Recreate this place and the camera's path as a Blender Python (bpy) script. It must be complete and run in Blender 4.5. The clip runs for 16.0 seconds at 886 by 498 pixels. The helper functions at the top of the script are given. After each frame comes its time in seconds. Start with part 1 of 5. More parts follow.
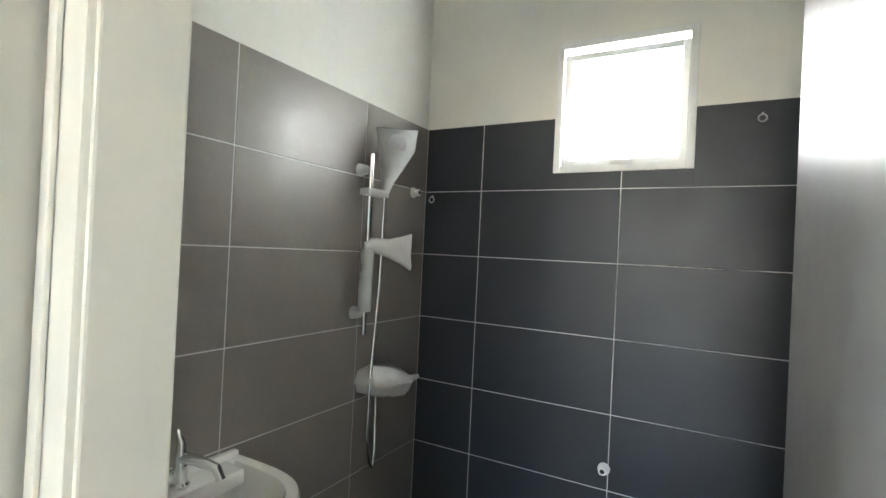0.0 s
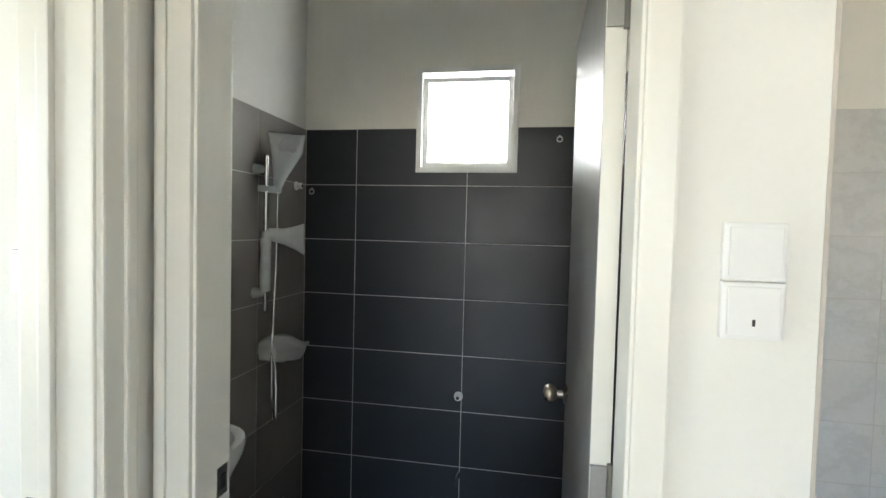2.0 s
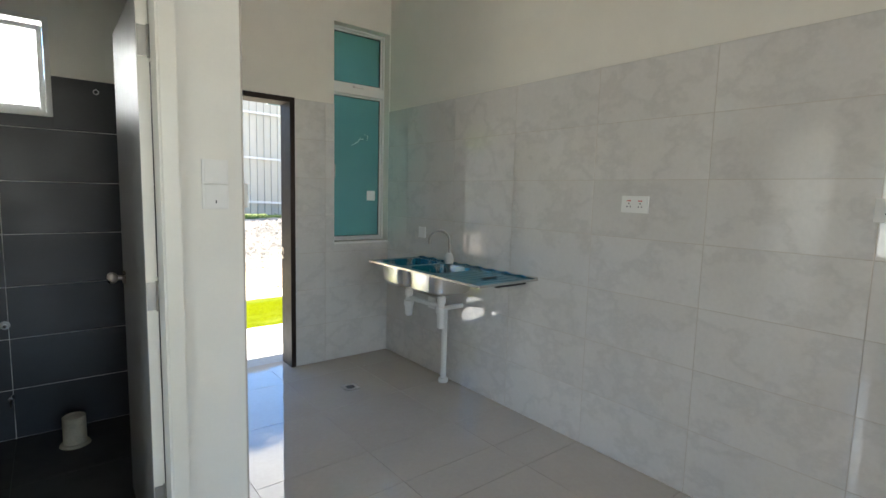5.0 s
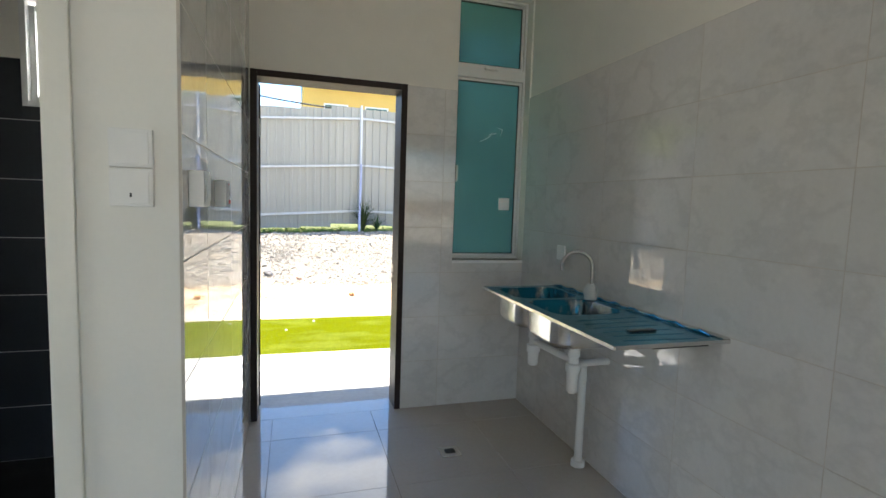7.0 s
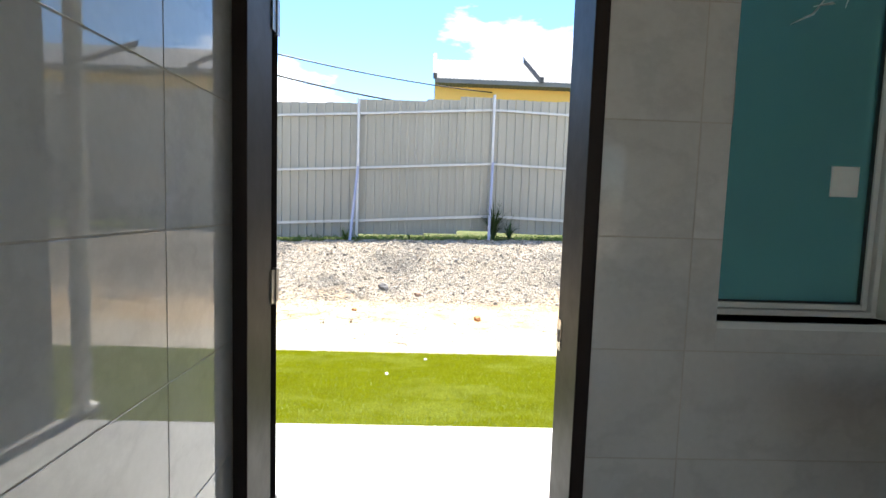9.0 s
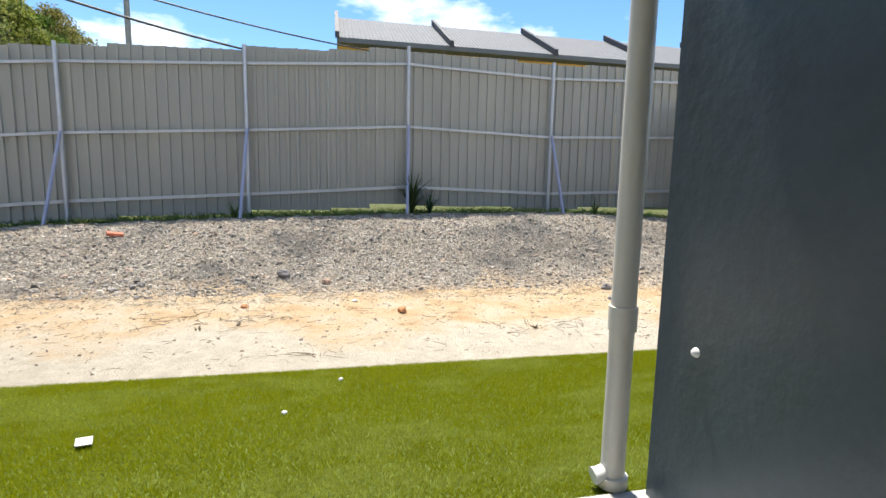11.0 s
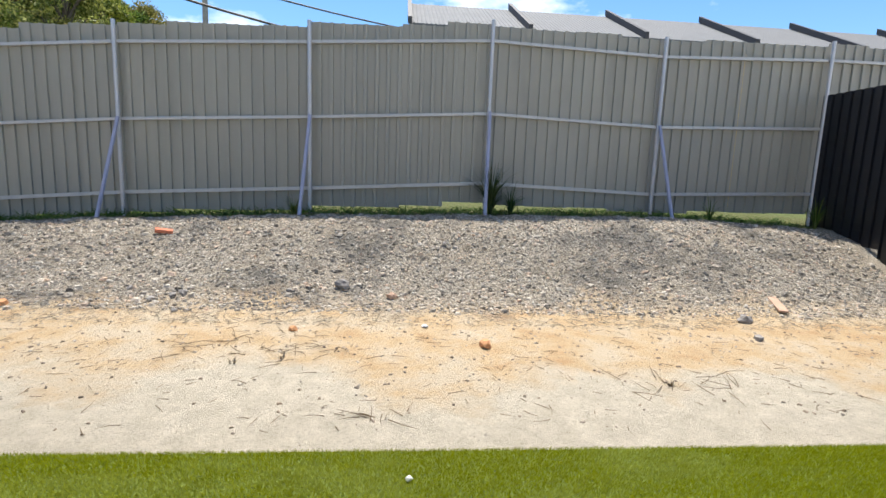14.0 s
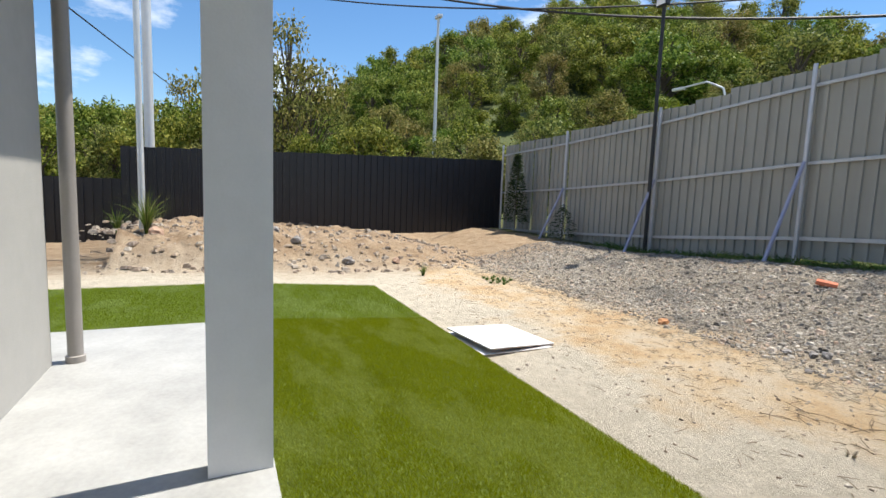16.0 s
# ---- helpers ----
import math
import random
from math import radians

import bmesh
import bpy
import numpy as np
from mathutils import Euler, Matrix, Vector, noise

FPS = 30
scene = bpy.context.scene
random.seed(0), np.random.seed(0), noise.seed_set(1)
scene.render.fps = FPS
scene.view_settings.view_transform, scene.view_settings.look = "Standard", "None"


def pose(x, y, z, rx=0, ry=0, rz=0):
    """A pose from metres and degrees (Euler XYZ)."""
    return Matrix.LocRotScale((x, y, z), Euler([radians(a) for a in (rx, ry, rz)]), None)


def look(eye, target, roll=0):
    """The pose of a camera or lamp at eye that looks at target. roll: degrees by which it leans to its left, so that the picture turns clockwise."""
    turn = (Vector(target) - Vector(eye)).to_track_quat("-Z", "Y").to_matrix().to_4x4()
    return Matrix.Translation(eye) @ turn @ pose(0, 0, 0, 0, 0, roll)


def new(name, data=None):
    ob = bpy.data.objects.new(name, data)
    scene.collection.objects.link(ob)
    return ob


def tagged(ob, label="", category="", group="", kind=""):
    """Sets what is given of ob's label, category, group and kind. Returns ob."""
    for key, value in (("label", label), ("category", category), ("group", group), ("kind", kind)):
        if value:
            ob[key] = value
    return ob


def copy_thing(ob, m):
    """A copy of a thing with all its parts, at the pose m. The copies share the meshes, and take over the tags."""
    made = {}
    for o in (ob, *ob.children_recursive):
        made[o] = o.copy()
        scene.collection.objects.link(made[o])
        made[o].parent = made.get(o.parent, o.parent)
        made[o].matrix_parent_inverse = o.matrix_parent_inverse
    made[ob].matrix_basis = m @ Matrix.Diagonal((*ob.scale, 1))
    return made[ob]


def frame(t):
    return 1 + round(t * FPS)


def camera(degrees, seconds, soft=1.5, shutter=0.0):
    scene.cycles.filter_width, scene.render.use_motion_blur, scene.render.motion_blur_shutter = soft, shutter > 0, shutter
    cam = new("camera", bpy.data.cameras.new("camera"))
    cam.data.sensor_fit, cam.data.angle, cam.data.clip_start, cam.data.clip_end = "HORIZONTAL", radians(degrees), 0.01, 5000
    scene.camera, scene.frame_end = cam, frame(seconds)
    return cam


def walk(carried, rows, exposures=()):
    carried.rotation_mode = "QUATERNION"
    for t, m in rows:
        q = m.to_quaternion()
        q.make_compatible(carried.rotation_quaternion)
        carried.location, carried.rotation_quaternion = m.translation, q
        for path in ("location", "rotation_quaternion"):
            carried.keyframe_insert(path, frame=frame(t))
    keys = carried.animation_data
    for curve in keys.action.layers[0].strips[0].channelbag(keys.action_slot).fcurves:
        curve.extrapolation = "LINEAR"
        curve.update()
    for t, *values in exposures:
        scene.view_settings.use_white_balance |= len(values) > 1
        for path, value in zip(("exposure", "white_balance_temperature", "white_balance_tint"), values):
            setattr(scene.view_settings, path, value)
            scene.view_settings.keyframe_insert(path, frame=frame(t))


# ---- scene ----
cam = camera(83.4, 16.0)
METRES, EYE, TILT, LEAN, TURN = 8.35, 1.435, 0.0, 0.0, 29.1
ROWS = [
    (0.0, 0.0, 0.0, 0.0, -0.01, 0.31, -2.77),
    (0.5, 0.004, 0.0014, 0.011, -0.15, 1.59, -2.59),
    (1.0, 0.0075, -0.0063, 0.0138, -2.8, 2.38, -2.08),
    (1.5, -0.004, -0.0279, 0.0118, -10.05, -0.21, -1.72),
    (2.0, -0.0301, -0.0553, 0.0064, -18.61, -2.24, -1.44),
    (2.5, -0.054, -0.0818, 0.0006, -28.05, -4.14, -1.3),
    (3.0, -0.0859, -0.1012, -0.0022, -41.83, -5.14, -0.18),
    (3.5, -0.1106, -0.1228, -0.0017, -56.15, -5.87, -0.33),
    (4.0, -0.1289, -0.1511, -0.0017, -69.65, -6.73, -1.12),
    (6.5, -0.0303, -0.1744, -0.0067, -53.32, -5.33, -2.13),
    (7.0, 0.0123, -0.1445, -0.0084, -45.76, -5.17, -1.88),
    (7.5, 0.0524, -0.1058, -0.0112, -39.69, -5.07, -1.46),
    (8.0, 0.0894, -0.0635, -0.0121, -34.54, -4.62, -2.08),
    (10.5, 0.2119, 0.1533, -0.0319, -29.86, -5.08, -1.8),
    (11.0, 0.2222, 0.175, -0.0298, -41.34, -7.46, -1.14),
    (11.5, 0.2311, 0.2013, -0.0253, -56.06, -9.81, -0.84),
    (12.0, 0.2443, 0.2208, -0.0209, -57.88, -9.99, -1.64),
    (12.5, 0.2565, 0.2402, -0.0184, -52.29, -9.8, -2.48),
    (13.0, 0.2703, 0.2696, -0.0247, -51.12, -10.21, -1.89),
    (13.5, 0.283, 0.2982, -0.024, -46.72, -9.83, -1.31),
    (14.0, 0.2945, 0.3153, -0.0237, -33.89, -8.53, -2.16),
    (14.5, 0.3049, 0.3228, -0.0238, -17.72, -7.94, -1.31),
    (15.0, 0.3167, 0.3316, -0.0223, 0.87, -6.77, -0.52),
    (15.5, 0.3313, 0.3292, -0.0218, 20.9, -6.34, -1.49),
    (16.0, 0.3463, 0.322, -0.0218, 36.8, -6.31, -2.08),
]
walk(cam, [(t, pose(0, 0, EYE, TILT, LEAN, TURN) @ pose(METRES * x, METRES * y, METRES * z, 90 + pitch, roll, yaw)) for t, x, y, z, yaw, pitch, roll in ROWS],
     exposures=[(0.0, 4.7), (1.0, 4.3), (1.5, 4.0), (2.5, 3.85), (3.5, 4.0), (4.2, 3.55), (6.3, 2.65), (8.2, 2.5), (10.3, 1.2), (11.0, 1.1), (12.0, 1.25), (13.0, 1.25), (14.0, 1.0), (14.5, 0.9), (16.0, 0.75)])

# ---- world, sun and large lights ----
SUN_EL, SUN_AZ = 69.8, -4.0          # azimuth from +y towards +x
world = bpy.data.worlds.new("sky_world")
scene.world = world
world.use_nodes = True
wn, wl = world.node_tree.nodes, world.node_tree.links
wn.clear()
w_out, w_bg, w_sky = wn.new("ShaderNodeOutputWorld"), wn.new("ShaderNodeBackground"), wn.new("ShaderNodeTexSky")
w_sky.sky_type, w_sky.sun_disc = "NISHITA", False
w_sky.sun_elevation, w_sky.sun_rotation = radians(SUN_EL), radians(SUN_AZ)
w_sky.air_density, w_sky.dust_density, w_sky.ozone_density = 1.0, 0.15, 3.5
w_bg.inputs["Strength"].default_value = 0.10
w_co, w_map, w_noise, w_ramp, w_mix = (wn.new("ShaderNodeTexCoord"), wn.new("ShaderNodeMapping"), wn.new("ShaderNodeTexNoise"),
                                       wn.new("ShaderNodeValToRGB"), wn.new("ShaderNodeMix"))
w_map.inputs["Scale"].default_value = (1.0, 1.0, 2.6)
w_map.inputs["Location"].default_value = (0.35, 0.2, 0.0)
w_noise.inputs["Scale"].default_value, w_noise.inputs["Detail"].default_value, w_noise.inputs["Roughness"].default_value = 2.6, 9.0, 0.58
w_ramp.color_ramp.elements[0].position, w_ramp.color_ramp.elements[1].position = 0.52, 0.66
w_mix.data_type = "RGBA"
w_mix.inputs["B"].default_value = (9.0, 9.1, 9.3, 1)
wl.new(w_co.outputs["Generated"], w_map.inputs["Vector"])
wl.new(w_map.outputs["Vector"], w_noise.inputs["Vector"])
wl.new(w_noise.outputs["Fac"], w_ramp.inputs["Fac"])
wl.new(w_ramp.outputs["Color"], w_mix.inputs["Factor"])
w_hue = wn.new("ShaderNodeHueSaturation")
w_hue.inputs["Saturation"].default_value = 1.18
wl.new(w_sky.outputs["Color"], w_hue.inputs["Color"])
wl.new(w_hue.outputs["Color"], w_mix.inputs["A"])
wl.new(w_mix.outputs["Result"], w_bg.inputs["Color"])
wl.new(w_bg.outputs["Background"], w_out.inputs["Surface"])

sun = new("sun", bpy.data.lights.new("sun", "SUN"))
sun.data.energy, sun.data.angle, sun.data.color = 4.6, radians(0.53), (1.0, 0.95, 0.87)
se, sa = radians(SUN_EL), radians(SUN_AZ)
SUN_DIR = Vector((math.sin(sa) * math.cos(se), math.cos(sa) * math.cos(se), math.sin(se)))
sun.matrix_world = look(SUN_DIR * 60, (0, 0, 0))


def area_light(name, eye, target, w, h, power, color=(1, 1, 1)):
    ob = new(name, bpy.data.lights.new(name, "AREA"))
    ob.data.shape, ob.data.size, ob.data.size_y, ob.data.energy, ob.data.color = "RECTANGLE", w, h, power, color
    ob.matrix_world = look(eye, target)
    return ob


# daylight in the openings: bathroom pane; front and bedroom openings unseen, lamps added as fill
area_light("front_fill_light", (1.2, -6.9, 1.5), (1.2, 0, 1.4), 3.4, 2.2, 0.45, (1.0, 0.98, 0.95))
# side window inferred from bright patches mirrored in the tiles; its place is assumed
area_light("side_window_light", (-0.71, -3.3, 1.55), (2.2, -2.6, 1.2), 1.7, 1.2, 2.0, (1.0, 0.98, 0.95))
area_light("bedroom_fill_light", (-3.2, -0.9, 1.5), (0, -0.9, 1.4), 1.4, 1.4, 3.8, (0.94, 1.0, 0.97))
area_light("bathroom_window_light", (-0.36, 2.27, 2.06), (-0.36, 0, 2.06), 0.46, 0.48, 1.4, (1.0, 1.0, 1.0))


# ---- materials ----
class Nodes:
    """A principled material that is built node by node."""

    def __init__(self, name, rough=0.5, metal=0.0, spec=0.5):
        self.m = bpy.data.materials.new(name)
        self.m.use_nodes = True
        self.t = self.m.node_tree
        self.b = self.t.nodes["Principled BSDF"]
        self.b.inputs["Roughness"].default_value = rough
        self.b.inputs["Metallic"].default_value = metal
        self.b.inputs["Specular IOR Level"].default_value = spec
        self.pos = self.t.nodes.new("ShaderNodeNewGeometry").outputs["Position"]

    def put(self, kind, **props):
        n = self.t.nodes.new(kind)
        for k, v in props.items():
            n.inputs[k.replace("_", " ")].default_value = v
        return n

    def link(self, a, b):
        self.t.links.new(a, b)

    def noise(self, scale, detail=4, rough=0.55, stretch=None, vec=None):
        n = self.put("ShaderNodeTexNoise", Scale=scale, Detail=detail, Roughness=rough)
        v = vec or self.pos
        if stretch:
            mp = self.put("ShaderNodeMapping", Scale=stretch)
            self.link(v, mp.inputs["Vector"])
            v = mp.outputs["Vector"]
        self.link(v, n.inputs["Vector"])
        return n.outputs["Fac"]

    def ramp(self, fac, stops):
        r = self.put("ShaderNodeValToRGB")
        els = r.color_ramp.elements
        while len(els) < len(stops):
            els.new(0.5)
        for e, (p, c) in zip(els, stops):
            e.position = p
            e.color = (*c, 1) if len(c) == 3 else (c[0], c[0], c[0], 1)
        self.link(fac, r.inputs["Fac"])
        return r.outputs["Color"]

    def mix(self, fac, a, b, mode="MIX"):
        n = self.t.nodes.new("ShaderNodeMix")
        n.data_type, n.blend_type = "RGBA", mode
        for sock, v in ((n.inputs["Factor"], fac), (n.inputs["A"], a), (n.inputs["B"], b)):
            if isinstance(v, (int, float)):
                sock.default_value = v
            elif isinstance(v, tuple):
                sock.default_value = (*v, 1)
            else:
                self.link(v, sock)
        return n.outputs["Result"]

    def bump(self, fac, strength=0.2, dist=0.01):
        n = self.put("ShaderNodeBump", Strength=strength, Distance=dist)
        self.link(fac, n.inputs["Height"])
        self.link(n.outputs["Normal"], self.b.inputs["Normal"])

    def color(self, c):
        self.link(c, self.b.inputs["Base Color"])

    def vary(self):
        """A random number of each object."""
        return self.t.nodes.new("ShaderNodeObjectInfo").outputs["Random"]


def mat_plain(name, c, rough=0.5, metal=0.0, var=0.12, scale=6.0, bump=0.0, bscale=80.0, spec=0.5):
    n = Nodes(name, rough, metal, spec)
    lo, hi = tuple(v * (1 - var) for v in c), tuple(min(1, v * (1 + var)) for v in c)
    base = n.mix(0.3, n.ramp(n.noise(scale), [(0.3, lo), (0.7, hi)]), n.ramp(n.noise(scale * 12, 3), [(0.3, lo), (0.7, hi)]))
    n.color(base)
    r = n.ramp(n.noise(scale * 3, 5), [(0.3, (max(0.02, rough * 0.93),)), (0.75, (min(1, rough * 1.07),))])
    n.link(r, n.b.inputs["Roughness"])
    if bump:
        n.bump(n.noise(bscale, 4), bump, 0.004)
    return n.m


def mat_tile(name, lo, hi, rough, vein=None, scale=3.0, tint=0.04, bump=0.02, spec=0.5):
    n = Nodes(name, rough, spec=spec)
    rnd = n.vary()
    off = n.put("ShaderNodeVectorMath")
    off.operation = "ADD"
    mul = n.put("ShaderNodeMath")
    mul.operation = "MULTIPLY"
    mul.inputs[1].default_value = 17.0
    n.link(rnd, mul.inputs[0])
    n.link(n.pos, off.inputs[0])
    n.link(mul.outputs[0], off.inputs[1])
    v = off.outputs["Vector"]
    base = n.ramp(n.noise(scale, 6, 0.6, vec=v), [(0.3, lo), (0.7, hi)])
    base = n.mix(0.35, base, n.ramp(n.noise(scale * 22, 3, vec=v), [(0.3, lo), (0.7, hi)]))
    if vein:
        w = n.noise(scale * 0.9, 8, 0.62, stretch=(1.0, 1.0, 1.4), vec=v)
        base = n.mix(n.ramp(w, [(0.455, (0.0,)), (0.5, (0.34,)), (0.545, (0.0,))]), base, vein)
    base = n.mix(n.ramp(rnd, [(0.0, (0.0,)), (1.0, (tint * 4,))]), base, tuple(c * 0.85 for c in lo))
    n.color(base)
    n.link(n.ramp(n.noise(5, 4), [(0.3, (rough * 0.9,)), (0.75, (rough * 1.2,))]), n.b.inputs["Roughness"])
    if bump:
        n.bump(n.noise(2.5, 2), bump, 0.02)
    return n.m


M = {}
M["paint"] = mat_plain("cream_wall_paint", (0.75, 0.725, 0.655), 0.75, var=0.03, bump=0.12, bscale=120)
M["paint_white"] = mat_plain("white_wall_paint", (0.78, 0.77, 0.72), 0.7, var=0.03, bump=0.12, bscale=120)
M["ceiling"] = mat_plain("ceiling_paint", (0.8, 0.8, 0.78), 0.85, var=0.03)
M["ext_paint"] = mat_plain("grey_outside_paint", (0.42, 0.41, 0.38), 0.8, var=0.05, bump=0.3, bscale=60)
M["ext_white"] = mat_plain("pale_column_paint", (0.80, 0.80, 0.785), 0.75, var=0.04, bump=0.2, bscale=70)
M["fin_paint"] = mat_plain("slate_grey_paint", (0.070, 0.094, 0.112), 0.33, var=0.15, scale=3, bump=0.7, bscale=18)
M["trim"] = mat_plain("cream_gloss_trim", (0.77, 0.755, 0.69), 0.33, var=0.03, bump=0.05, bscale=40)
M["dark_tile"] = mat_tile("charcoal_tile", (0.023, 0.026, 0.032), (0.034, 0.037, 0.044), 0.40, tint=0.02)
M["grey_tile"] = mat_tile("taupe_tile", (0.205, 0.187, 0.165), (0.245, 0.225, 0.20), 0.36, tint=0.02)
M["marble_tile"] = mat_tile("marble_tile", (0.60, 0.585, 0.56), (0.70, 0.685, 0.66), 0.022, vein=(0.46, 0.45, 0.435), scale=2.4, bump=0.005, spec=1.0)
M["floor_tile"] = mat_tile("porcelain_floor_tile", (0.45, 0.40, 0.345), (0.51, 0.46, 0.40), 0.03, scale=2.0, tint=0.01, bump=0.003)
M["bath_floor"] = mat_tile("dark_floor_tile", (0.026, 0.024, 0.023), (0.040, 0.037, 0.035), 0.5, scale=6)
M["grout_white"] = mat_plain("white_grout", (0.62, 0.61, 0.59), 0.9)
M["grout_cream"] = mat_plain("cream_grout", (0.50, 0.46, 0.41), 0.9)
M["grout_floor"] = mat_plain("floor_grout", (0.34, 0.30, 0.26), 0.9)
M["grout_dark"] = mat_plain("dark_grout", (0.06, 0.06, 0.06), 0.9)
M["door_grey"] = mat_plain("grey_door_paint", (0.27, 0.262, 0.255), 0.33, var=0.03, bump=0.04, bscale=30)
M["door_brown"] = mat_plain("dark_brown_frame_paint", (0.022, 0.013, 0.010), 0.5, spec=0.25, var=0.15, bump=0.1, bscale=40)
M["alu"] = mat_plain("white_aluminium", (0.72, 0.72, 0.70), 0.35, var=0.03)
M["chrome"] = mat_plain("chrome", (0.80, 0.80, 0.80), 0.10, 1.0, var=0.03)
M["steel"] = mat_plain("brushed_steel", (0.62, 0.60, 0.57), 0.26, 1.0, var=0.06)
M["nickel"] = mat_plain("satin_nickel", (0.55, 0.50, 0.45), 0.28, 1.0, var=0.06)
M["hinge"] = mat_plain("dull_hinge_steel", (0.30, 0.29, 0.27), 0.4, 1.0, var=0.1)
M["film"] = mat_plain("blue_plastic_film", (0.012, 0.25, 0.37), 0.22, 0.7, var=0.35, scale=9, bump=0.3, bscale=28)


def mat_lining():
    """Steel bowl with scraps of blue film left on it."""
    n = Nodes("film_scraps_on_steel", 0.22, 0.85)
    n.color(n.mix(n.ramp(n.noise(7, 4, 0.6, stretch=(1, 1, 0.5)), [(0.50, (0.0,)), (0.58, (1.0,))]), (0.008, 0.15, 0.24), (0.42, 0.41, 0.39)))
    n.bump(n.noise(24, 3), 0.15, 0.01)
    return n.m


M["lining"] = mat_lining()
M["plastic"] = mat_plain("white_plastic", (0.78, 0.78, 0.76), 0.35, var=0.03)
M["wrap"] = mat_plain("frosted_plastic_wrap", (0.52, 0.53, 0.52), 0.45, var=0.08, scale=20, bump=0.6, bscale=40)
M["ceramic"] = mat_plain("white_ceramic", (0.80, 0.80, 0.77), 0.10, var=0.02)
M["red"] = mat_plain("red_label", (0.60, 0.04, 0.04), 0.5)
M["black"] = mat_plain("black_plastic", (0.02, 0.02, 0.02), 0.4)
M["pipe_grey"] = mat_plain("grey_upvc_pipe", (0.66, 0.635, 0.575), 0.38, var=0.05, scale=4)
# corner pipe: brownish grey, darkened in colour for the shade under the roof
M["pipe_shaded"] = mat_plain("shaded_taupe_pipe", (0.30, 0.275, 0.25), 0.45, var=0.08, scale=4)
M["concrete"] = mat_plain("apron_concrete", (0.345, 0.345, 0.33), 0.65, var=0.22, scale=2.2, bump=0.3, bscale=40)
M["galv"] = mat_plain("galvanised_steel", (0.52, 0.52, 0.54), 0.5, 0.5, var=0.1)
M["rail"] = mat_plain("pale_rail_steel", (0.46, 0.46, 0.46), 0.5, 0.3, var=0.1)
M["brace"] = mat_plain("lilac_brace_steel", (0.34, 0.35, 0.46), 0.5, 0.2, var=0.1)
M["black_sheet"] = mat_plain("black_metal_sheet", (0.012, 0.012, 0.015), 0.4, 0.0, var=0.25, scale=2)
M["roof"] = mat_plain("grey_roof_sheet", (0.145, 0.15, 0.155), 0.85, 0.0, var=0.06, scale=1)
M["roof_dark"] = mat_plain("dark_parapet", (0.05, 0.05, 0.055), 0.7)
M["yellow"] = mat_plain("yellow_facade", (0.70, 0.44, 0.12), 0.8, var=0.05, scale=1)
M["stone"] = mat_plain("grey_stone", (0.24, 0.22, 0.20), 0.9, var=0.35, scale=9, bump=0.5)
M["stone_red"] = mat_plain("red_brick_lump", (0.46, 0.15, 0.08), 0.9, var=0.25, scale=9, bump=0.5)
M["clay"] = mat_plain("orange_clay", (0.52, 0.26, 0.12), 0.95, var=0.25, scale=9, bump=0.5)
M["board"] = mat_plain("white_board", (0.78, 0.77, 0.75), 0.5, var=0.06)
M["wood"] = mat_plain("old_wood", (0.40, 0.26, 0.18), 0.8, var=0.2)
M["twig"] = mat_plain("dry_twig", (0.16, 0.11, 0.06), 0.9, var=0.3)
M["bark"] = mat_plain("bark", (0.10, 0.08, 0.06), 0.9, var=0.3)
M["cable"] = mat_plain("cable", (0.015, 0.015, 0.016), 0.6)
M["pole_white"] = mat_plain("pale_pole_paint", (0.60, 0.62, 0.62), 0.45, 0.2, var=0.06)
M["pole_conc"] = mat_plain("concrete_pole", (0.30, 0.29, 0.27), 0.8)


def mat_sheet():
    """Grey painted steel sheet with faint dust, drips and a tone of its own."""
    n = Nodes("grey_metal_sheet", 0.5)
    lo, hi = (0.285, 0.275, 0.235), (0.34, 0.328, 0.28)
    c = n.ramp(n.noise(0.8, 5, 0.6, stretch=(3, 3, 0.5)), [(0.3, lo), (0.7, hi)])
    c = n.mix(n.ramp(n.vary(), [(0.0, (0.0,)), (1.0, (0.35,))]), c, (0.265, 0.258, 0.232))
    c = n.mix(n.ramp(n.noise(14, 5), [(0.66, (0.0,)), (0.74, (0.25,))]), c, (0.36, 0.35, 0.33))
    n.color(c)
    return n.m


def mat_glass(name, tint, rough, through_part, clear=None):
    """Frosted or film-covered glass: it scatters the daylight behind it and keeps a glossy face."""
    n = Nodes(name, rough)
    c = n.ramp(n.noise(1.3, 4), [(0.3, tuple(v * 0.88 for v in tint)), (0.7, tint)])
    n.color(c)
    tr = n.put("ShaderNodeBsdfTranslucent")
    mx = n.put("ShaderNodeMixShader", Fac=through_part)
    n.link(c, tr.inputs["Color"])
    n.link(n.b.outputs["BSDF"], mx.inputs[1])
    n.link(tr.outputs["BSDF"], mx.inputs[2])
    last = mx
    if clear:                                    # tinted glass that lets part of the view through
        tp = n.put("ShaderNodeBsdfTransparent", Color=(*clear, 1))
        last = n.put("ShaderNodeMixShader", Fac=0.55)
        n.link(mx.outputs["Shader"], last.inputs[1])
        n.link(tp.outputs["BSDF"], last.inputs[2])
    n.link(last.outputs["Shader"], n.t.nodes["Material Output"].inputs["Surface"])
    n.bump(n.noise(7, 3, stretch=(1, 1, 0.4)), 0.08, 0.02)
    return n.m


